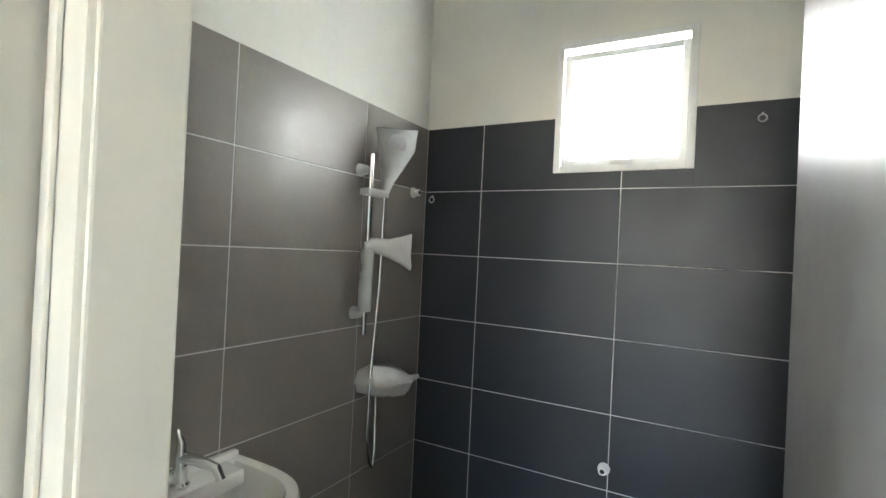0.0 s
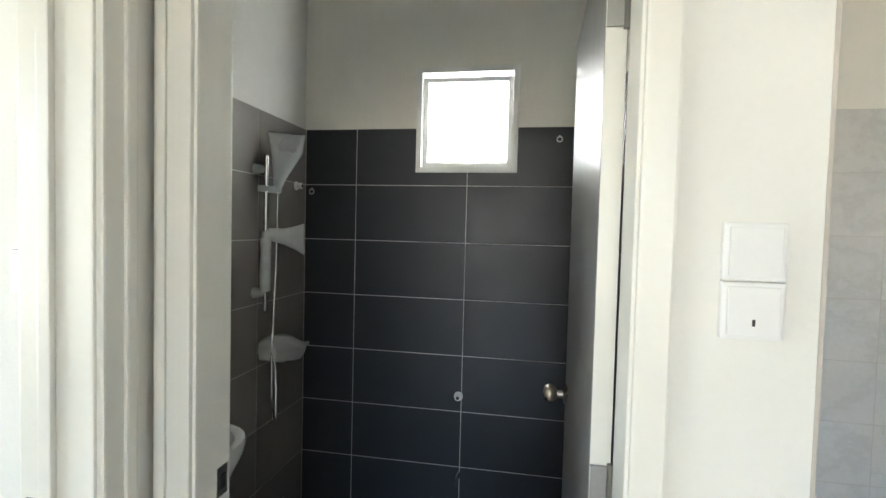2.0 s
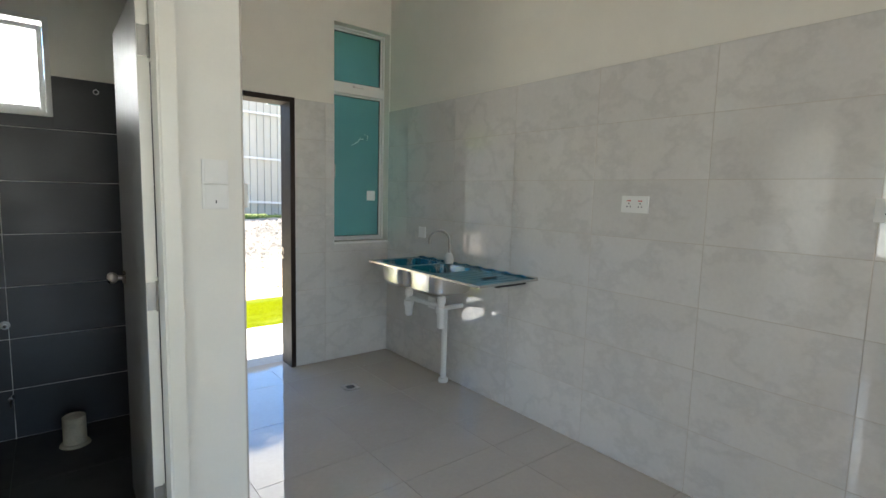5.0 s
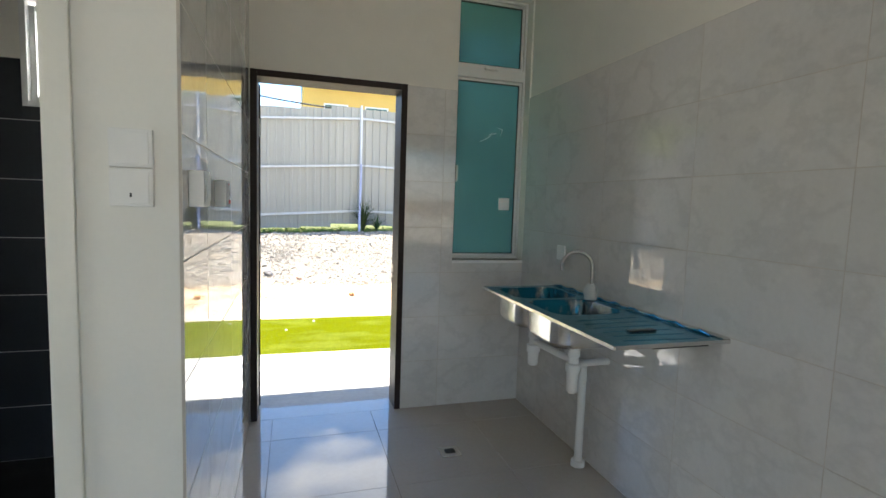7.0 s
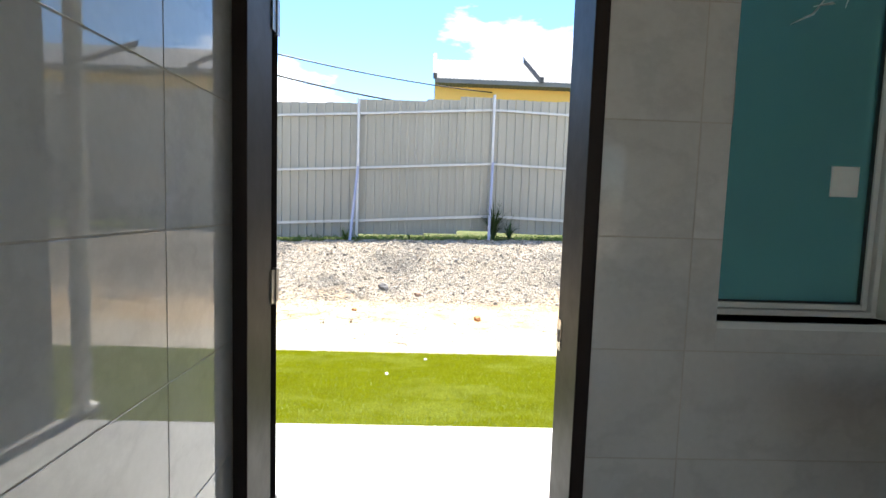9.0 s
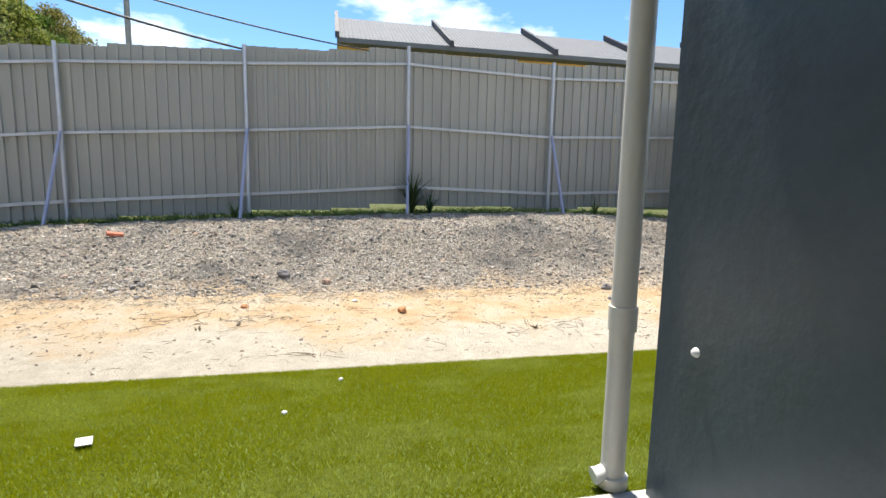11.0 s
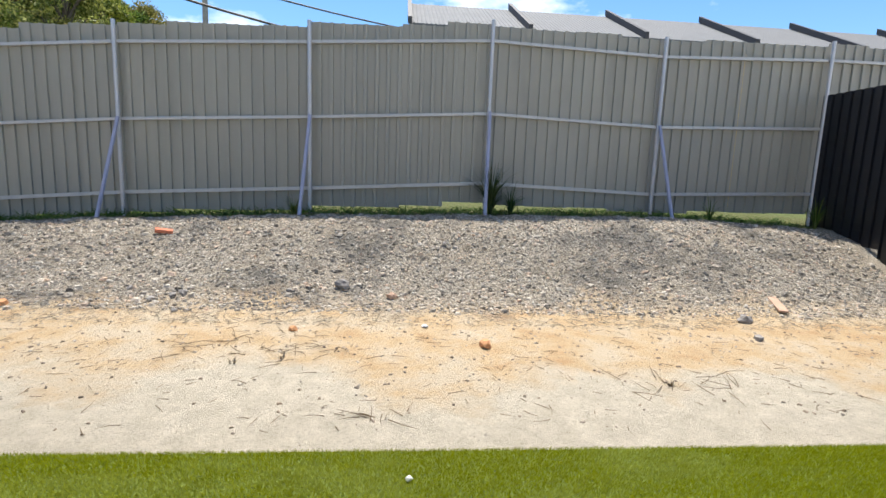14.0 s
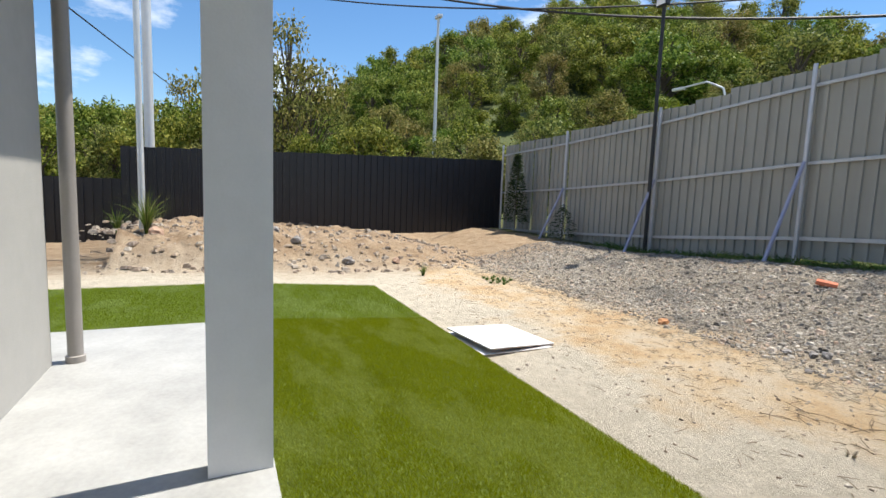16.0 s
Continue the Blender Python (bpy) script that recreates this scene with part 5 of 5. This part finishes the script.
part("backsplash", box((0.0, -0.215, -0.02), (0.022, 0.215, 0.018), 0.006), M["ceramic"], basin)
bt2 = thing("basin_tap", "short chrome pillar tap on the wash basin", "tap", (TX + 0.065, 0.80, 0.802))
part("pillar", lathe([(0.024, 0), (0.024, 0.008), (0.018, 0.014), (0.017, 0.085), (0.013, 0.095)], 18), M["chrome"], bt2, smooth=True)
part("spout", tube([(0, 0, 0.075), (0.05, 0.015, 0.075), (0.10, 0.03, 0.062), (0.115, 0.034, 0.035)], 0.013, 12, radii=[0.016, 0.014, 0.013, 0.012]), M["chrome"], bt2, smooth=True)
part("lever", tube([(0, 0, 0.095), (0.0, 0.0, 0.115), (-0.012, -0.004, 0.145)], 0.008, 10, radii=[0.014, 0.012, 0.005]), M["chrome"], bt2, smooth=True)


# ---- outside: pipes, poles, wires ----
def downpipe(x, y, coupling, elbow, label, material):
    ob = thing("downpipe", label, "downpipe", (x, y, APRON))
    part("pipe", tube([(0, 0, 0.0), (0, 0, 3.34)], 0.053, 20), material, ob, smooth=True)
    part("coupling", lathe([(0.054, coupling), (0.061, coupling + 0.002), (0.061, coupling + 0.108), (0.054, coupling + 0.11)], 20), material, ob, smooth=True)
    part("foot", lathe([(0.068, 0.0), (0.068, 0.05), (0.056, 0.056)], 20), material, ob, smooth=True)
    if elbow:
        part("elbow", tube([(-0.03, 0, 0.07), (-0.07, 0, 0.055), (-0.095, 0, 0.05)], 0.03, 14, radii=[0.034, 0.036, 0.04]), M["plastic"], ob, "white plastic outlet elbow", True)
    return ob


downpipe(2.13, 4.065, 0.72, True, "round pale grey rainwater pipe beside the slate wall", M["pipe_grey"])
downpipe(-3.37, 2.72, 2.9, False, "round grey rainwater pipe at the house corner", M["pipe_shaded"])
pl = thing("wall_plug", "small white pipe plug in the slate wall", "pipe plug", (2.24, 3.742, 0.574))
part("plug", lathe([(0.020, 0.0), (0.018, 0.006), (0.013, 0.014), (0.004, 0.018)], 14, pose(0, 0, 0, 0, -90, 0)), M["plastic"], pl, smooth=True)



def pole(name, label, x, y, z0, z1, r0, r1, material, category="pole"):
    ob = thing(name, label, category, (x, y, z0))
    part("shaft", tube([(0, 0, -0.5), (0, 0, z1 - z0)], r0, 12, radii=[r0, r1]), material, ob, smooth=True)
    return ob


lp = pole("flood_light_pole", "thin black pole with a flood light on the fence", -6.66, 12.05, 0.1, 5.35, 0.04, 0.035, M["cable"], "flood light")
part("lamp_head", box((-0.13, -0.10, 5.10), (0.13, 0.02, 5.32), 0.02), M["black"], lp)
part("lens", box((-0.11, -0.104, 5.12), (0.11, -0.10, 5.30)), M["alu"], lp)
p = pole("lamp_post", "tall pale lamp post behind the black fence", -20.9, 13.1, 0.0, 9.35, 0.10, 0.06, M["pole_white"], "lamp post")
part("lamp_head", box((-0.22, -0.1, 9.3), (0.22, 0.12, 9.45), 0.04), M["pole_white"], p)
p = pole("lamp_post", "slender pale pole on the dirt mound", -9.9, 2.40, 0.3, 9, 0.06, 0.05, M["pole_white"], "pole")
p = pole("utility_pole", "thick pale utility pole behind the black fence", -16.0, 1.9, 0.0, 10, 0.14, 0.12, M["pole_white"], "utility pole")
p = pole("utility_pole", "concrete utility pole carrying cables", -7.7, 27.0, 0.3, 9.0, 0.14, 0.11, M["pole_conc"], "utility pole")
p = pole("utility_pole", "concrete utility pole with stays at the terrace", 25.2, 24.4, 0.3, 9.3, 0.16, 0.12, M["pole_conc"], "utility pole")
part("cross_arm", box((-0.45, -0.04, 8.0), (0.45, 0.04, 8.1)), M["pole_conc"], p)
p = pole("street_lamp", "curved pale street lamp beyond the hoarding", -15.2, 25.5, 0.2, 6.0, 0.07, 0.05, M["pole_white"], "street lamp")
part("arm", tube([(0, 0, 5.7), (-0.3, 0, 6.5), (-1.2, 0, 6.95), (-2.6, 0, 6.9)], 0.05, 8), M["pole_white"], p, smooth=True)
part("lamp_head", box((-3.2, -0.1, 6.8), (-2.5, 0.1, 6.95), 0.03), M["alu"], p)


def cable(a, b, sag, r, label):
    a, b = Vector(a), Vector(b)
    pts = [a.lerp(b, i / 24) - Vector((0, 0, sag * 4 * (i / 24) * (1 - i / 24))) for i in range(25)]
    ob = part("overhead_cable", tube(pts, r, 6), M["cable"])
    return tagged(ob, label, "cable", group="overhead cables")


for r, z0, k, low, label in ((0.03, 7.1, 0.0075, -3.5, "black overhead cable hanging over the hoarding"), (0.04, 6.15, 0.0105, -1.5, "thick twisted black overhead cable")):
    run = [(x, 9 + 0.73 * (x + 22), z0 + k * (x - low) ** 2) for x in (-26 + 0.755 * i for i in range(41))]
    tagged(part("overhead_cable", tube(run, r, 6), M["cable"]), label, "cable", group="overhead cables")
cable((25.2, 24.3, 8.4), (60, 26, 8.3), 1.0, 0.03, "black overhead cable along the terrace")
cable((-10, -0.2, 5.5), (-34, 2.4, 6.4), 0.1, 0.02, "thin black service cable sloping down")


# ---- outside: loose things ----
def rock_bm(seed, size, flat=0.7):
    bm = bmesh.new()
    bmesh.ops.create_icosphere(bm, subdivisions=2, radius=1.0)
    for v in bm.verts:
        k = 0.75 + 0.4 * noise.noise(v.co * 1.3 + Vector((seed, 0, 0))) + 0.15 * noise.noise(v.co * 4 + Vector((0, seed, 0)))
        v.co = Vector((v.co.x * k * size, v.co.y * k * size * 0.8, v.co.z * k * size * flat))
    return bm


ROCKS = [(0.203, 9.472, 0.13, 0), (0.80, 9.28, 0.09, 2), (1.669, 7.796, 0.085, 1), (-0.12, 8.17, 0.06, 1), (4.73, 8.57, 0.11, 0), (4.50, 8.03, 0.07, 0), (-2.14, 9.25, 0.06, 0), (-1.53, 9.17, 0.07, 0),
         (-1.79, 8.96, 0.06, 0), (-1.43, 8.70, 0.05, 0), (-1.62, 9.1, 0.06, 0), (6.91, 8.30, 0.13, 2), (7.2, 8.05, 0.07, 2), (-3.2, 8.83, 0.09, 1), (-8.7, 6.15, 0.16, 0), (-8.73, 7.17, 0.13, 2), (-9.3, 5.2, 0.17, 0),
         (-9.0, 4.4, 0.13, 0), (-8.9, 3.6, 0.15, 2), (-9.2, 2.7, 0.20, 2), (-9.5, 4.8, 0.14, 0), (1.5, 10.4, 0.06, 0), (-0.4, 9.3, 0.05, 0)]
NAMES = ["rough grey stone lying on the gravel bank", "crumbled orange clay lump on the sand", "brown broken stone on the ground"]
mats3 = [M["stone"], M["clay"], M["wood"]]
for i, (x, y, s, k) in enumerate(ROCKS):
    ob = part("stone", rock_bm(i * 3.1, s), mats3[k])
    ob.matrix_world = pose(x, y, ground_z(x, y) + s * 0.25, 0, 0, i * 47)
    tagged(ob, NAMES[k], "stone", group="loose stones")
ob = part("brick_piece", box((-0.11, -0.07, -0.02), (0.11, 0.07, 0.035), 0.02), M["stone_red"])
ob.matrix_world = pose(-2.34, 10.55, ground_z(-2.34, 10.55) + 0.03, 6, 8, 25)
tagged(ob, "broken red brick piece on the gravel bank", "brick")
ob = part("wood_plank", box((-0.05, -0.23, -0.012), (0.05, 0.23, 0.012), 0.004), M["wood"])
ob.matrix_world = pose(5.50, 9.05, ground_z(5.50, 9.05) + 0.03, 9, 0, -20)
tagged(ob, "short pale wooden plank on the bank", "plank")
bd = thing("board_stack", "two pale boards lying on the sand beside the turf", "board", (-3.37, 6.54, -0.33))
for dx, z, tilt in ((0.0, 0.0, 0.0), (-0.05, 0.022, 3.2)):
    m = pose(dx, 0.42, z, -tilt, 0, 2 * tilt) @ pose(0, -0.42, 0)
    b = part("board", box((-0.42, -0.42, 0.010), (0.42, 0.42, 0.020), 0.002, m), M["board"], bd)
    part("board_edge", box((-0.415, -0.415, 0.003), (0.415, 0.415, 0.010), 0, m), M["wood"], b)
ob = part("paper_scrap", box((-0.038, -0.042, 0), (0.038, 0.042, 0.010), 0.003), M["galv"])
ob.matrix_world = pose(-0.387, 4.978, -0.20, 3, 4, 20)
tagged(ob, "small silvery square lid on the turf", "litter")
ob = part("paper_scrap", rock_bm(40, 0.045, 0.4), M["board"])
ob.matrix_world = pose(1.146, 8.298, ground_z(1.146, 8.298) + 0.015)
tagged(ob, "crumpled white scrap on the sand", "litter")
for x, y in ((0.945, 5.761), (3.877, 5.87), (0.6, 5.2)):
    ob = part("pebble", rock_bm(x * 9, 0.022), M["board"])
    ob.matrix_world = pose(x, y, lawn_z(x, y) + 0.02)
    tagged(ob, "small white pebble on the turf", "pebble", group="pebbles on the turf")


# gravel, pebbles, twigs and dry stems: uncountable litter
def scatter_stones(name, label, n, area, size, material, seed, bias=1.0):
    rng = random.Random(seed)
    verts, faces = [], []
    base = [(-1, -1, -0.5), (1, -0.8, -0.5), (0.8, 1, -0.5), (-0.9, 0.9, -0.5), (-0.6, -0.5, 0.6), (0.6, -0.6, 0.5), (0.5, 0.6, 0.65), (-0.6, 0.5, 0.5)]
    quads = [(0, 1, 5, 4), (1, 2, 6, 5), (2, 3, 7, 6), (3, 0, 4, 7), (4, 5, 6, 7)]
    for _ in range(n):
        x, y = rng.uniform(area[0], area[1]), area[2] + (area[3] - area[2]) * rng.random() ** bias
        s = size * (0.35 + 1.5 * rng.random() ** 4)
        a, z = rng.uniform(0, 6.28), ground_z(x, y)
        ca, sa2, k = math.cos(a), math.sin(a), len(verts)
        ex, ey, ez = rng.uniform(0.7, 1.3), rng.uniform(0.5, 1.0), rng.uniform(0.4, 0.9)
        for p in base:
            px, py = p[0] * ex * s + rng.uniform(-.2, .2) * s, p[1] * ey * s + rng.uniform(-.2, .2) * s
            verts.append((x + px * ca - py * sa2, y + px * sa2 + py * ca, z + p[2] * ez * s + s * 0.2))
        faces += [tuple(k + i for i in q) for q in quads]
    me = bpy.data.meshes.new(name)
    me.from_pydata(verts, [], faces)
    me.materials.append(material)
    return tagged(new(name, me), label, "gravel", kind="stuff")


def mat_gravel(name, stops):
    n = Nodes(name, 0.9, spec=0.2)
    # tone per stone plus strong mottling, which puts small-scale shading into the colour
    n.color(n.mix(0.3, n.ramp(n.t.nodes["Geometry"].outputs["Random Per Island"], stops), n.ramp(n.noise(30, 4), [(0.38, (0.06, 0.055, 0.05)), (0.62, (0.52, 0.48, 0.42))])))
    base = n.b.inputs["Base Color"].links[0].from_socket
    n.color(n.mix(n.ramp(n.noise(0.75, 5, 0.65), [(0.50, (0.0,)), (0.62, (0.5,))]), base, (0.12, 0.115, 0.105)))
    return n.m


# gravel stops reach nearly black: shade among the stones is in the colour
M["gravel"] = mat_gravel("mixed_gravel", [(0.0, (0.06, 0.05, 0.04)), (0.35, (0.25, 0.22, 0.18)), (0.75, (0.68, 0.61, 0.50)), (1.0, (0.55, 0.37, 0.25))])
M["pebble"] = mat_gravel("sandy_pebbles", [(0.0, (0.16, 0.11, 0.08)), (0.5, (0.36, 0.26, 0.17)), (1.0, (0.48, 0.42, 0.34))])
scatter_stones("gravel", "loose grey gravel covering the bank", 46000, (-9, 8.2, 8.75, 11.7), 0.0165, M["gravel"], 21)
scatter_stones("coarse_gravel", "coarser broken stones on the bank", 3600, (-8, 8.2, 8.7, 11.6), 0.026, M["gravel"], 24)
scatter_stones("pebbles", "scattered pebbles and crumbs on the sand", 5200, (-7.5, 8.2, 6.15, 9.2), 0.010, M["pebble"], 22, 0.6)
scatter_stones("rubble", "rough clods and rubble on the dirt mound", 2200, (-12.9, -8.0, 1.5, 9.5), 0.045, M["pebble"], 23)


def scatter_stems(name, label, n, area, length, width, material, seed, upright=0.1, bias=1.0, zfn=ground_z):
    """Thin three-sided stems, lying or standing."""
    rng = random.Random(seed)
    verts, faces = [], []
    for _ in range(n):
        x, y = rng.uniform(area[0], area[1]), area[2] + (area[3] - area[2]) * rng.random() ** bias
        L, a, up = length * rng.uniform(0.4, 1.6), rng.uniform(0, 6.28), rng.uniform(0, 2 * upright)
        z = zfn(x, y) + 0.008
        bend = rng.uniform(-0.4, 0.4)
        pts = [(x + math.cos(a + bend * t) * L * t, y + math.sin(a + bend * t) * L * t, z + L * up * (t - 0.35 * t * t)) for t in (0, 0.5, 1)]
        k = len(verts)
        for (px, py, pz), w in zip(pts, (width, width * 0.8, width * 0.25)):
            nx, ny = -math.sin(a) * w, math.cos(a) * w
            verts += [(px + nx, py + ny, pz), (px - nx, py - ny, pz), (px, py, pz + w * 1.4)]
        for s in (0, 3):
            for i in range(3):
                faces.append((k + s + i, k + s + (i + 1) % 3, k + s + 3 + (i + 1) % 3, k + s + 3 + i))
    me = bpy.data.meshes.new(name)
    me.from_pydata(verts, [], faces)
    me.materials.append(material)
    return tagged(new(name, me), label, "litter", kind="stuff")


M["straw"] = mat_gravel("dry_straw", [(0.0, (0.18, 0.13, 0.08)), (0.6, (0.34, 0.27, 0.17)), (1.0, (0.46, 0.40, 0.28))])
scatter_stems("twigs", "dry brown twigs scattered over the sand", 900, (-7, 8, 6.3, 9.4), 0.10, 0.0028, M["twig"], 31, 0.08, 0.8)
for i, (x, y, r) in enumerate([(-0.4, 7.56, 0.45), (-0.07, 7.99, 0.25), (3.05, 7.06, 0.3), (0.8, 6.52, 0.12), (-0.52, 7.76, 0.4), (-0.17, 7.71, 0.35), (0.35, 7.53, 0.35), (-0.51, 7.78, 0.4), (3.08, 7.0, 0.3)]):
    scatter_stems("twig_heap", "few loose dry brown twigs on the sand", 11, (x - 1.6 * r, x + 1.6 * r, y - r * 0.6, y + r * 0.6), 0.17, 0.0032, M["twig"], 70 + i, 0.12)
scatter_stems("straw", "dry straw and stems on the gravel bank", 14000, (-8, 8.2, 8.3, 11.6), 0.09, 0.003, M["straw"], 32, 0.25)
scatter_stems("fence_weeds", "low green weeds along the foot of the hoarding", 6000, (-8, 8.3, 11.75, 12.7), 0.09, 0.007, M["grass"], 33, 0.8)


def tuft(x, y, n, length, seed, label, name="grass_tuft", zfn=ground_z, mat=None):
    """A clump of arching blades about a root."""
    rng = random.Random(seed)
    bm = bmesh.new()
    for _ in range(n):
        a, L, lean = rng.uniform(0, 6.28), length * rng.uniform(0.5, 1.1), rng.uniform(0.15, 0.9)
        w = 0.006 + 0.008 * rng.random()
        prev = None
        for i in range(5):
            t = i / 4
            r = L * lean * t * t * 0.9
            p = Vector((math.cos(a) * (0.02 + r), math.sin(a) * (0.02 + r), L * (t - 0.45 * lean * t * t)))
            s = Vector((-math.sin(a), math.cos(a), 0)) * w * (1 - t * 0.9)
            cur = (bm.verts.new(p + s), bm.verts.new(p - s))
            if prev:
                bm.faces.new((prev[0], prev[1], cur[1], cur[0]))
            prev = cur
    ob = part(name, bm, mat or M["grass"])
    ob.location = (x, y, zfn(x, y) - 0.01)
    return tagged(ob, label, "grass", group="weeds on the site")


tuft(2.40, 11.9, 190, 1.0, 1, "tall dark green grass clump at a fence post", mat=M["leaf_dark"])
tuft(2.75, 11.9, 80, 0.6, 2, "dark green grass clump at the fence foot", mat=M["leaf_dark"])
tuft(-0.85, 11.75, 45, 0.45, 3, "arching green weed at a fence post")
tuft(6.35, 11.9, 40, 0.5, 4, "small green weed at the fence foot")
tuft(8.3, 11.8, 60, 0.6, 5, "dark green weed beside the black fence")
tuft(-7.5, 7.3, 40, 0.28, 6, "dry green grass tuft on the sand")
tuft(-9.6, 2.5, 110, 1.0, 7, "tall yellow green grass on the dirt mound")
tuft(-9.8, 2.0, 60, 0.6, 8, "yellow green grass on the dirt mound")
for i, (x, y) in enumerate(((-0.43, 7.4), (-0.07, 7.5), (3.0, 7.0), (2.2, 9.4), (3.4, 9.0), (4.9, 9.9), (-10.5, 8.8), (-10.8, 9.6), (5.5, 11.2), (6.3, 10.7))):
    tuft(x, y, 12, 0.07, 20 + i, "thin dry grass tuft on the ground", mat=M["straw"])


for i in range(14):
    tuft(-6.5 + 0.28 * math.cos(i * 2.4) * (0.3 + i / 14), 8.35 + 0.22 * math.sin(i * 2.4) * (0.3 + i / 14), 26, 0.09, 60 + i, "low green weed on the gravel bank")


def sapling(x, y, h, seed, label, leaf):
    """A thin upright sapling with small leaves along its stem."""
    rng = random.Random(seed)
    ob = thing("sapling", label, "sapling", (x, y, ground_z(x, y) - 0.02))
    part("stem", tube([(0, 0, 0), (0.02, 0, h * 0.5), (0, 0.02, h)], 0.012, 6, radii=[0.016, 0.010, 0.003]), M["bark"], ob)
    bm = bmesh.new()
    for _ in range(int(560 * h * h)):
        t = rng.uniform(0.15, 1)
        a, r = rng.uniform(0, 6.28), (0.05 + 0.42 * (1 - t) ** 0.7) * rng.random() ** 0.6
        c = Vector((math.cos(a) * r, math.sin(a) * r, h * t + rng.uniform(-.05, .05)))
        u = Vector((math.cos(a), math.sin(a), rng.uniform(-.5, .3))) * rng.uniform(0.03, 0.08)
        v = u.cross(Vector((rng.uniform(-1, 1), rng.uniform(-1, 1), 1))).normalized() * 0.013
        bm.faces.new([bm.verts.new(c + q) for q in (-u, v, u, -v)])
    part("leaves", bm, leaf, ob)
    return ob


sapling(-11.3, 11.7, 2.3, 1, "feathery dark green sapling against the hoarding", M["leaf_dark"])
sapling(-9.2, 11.8, 0.9, 2, "small leafy sapling at the fence foot", M["leaf_dark"])

# ---- tiles, laid last ----
lay_tiles()
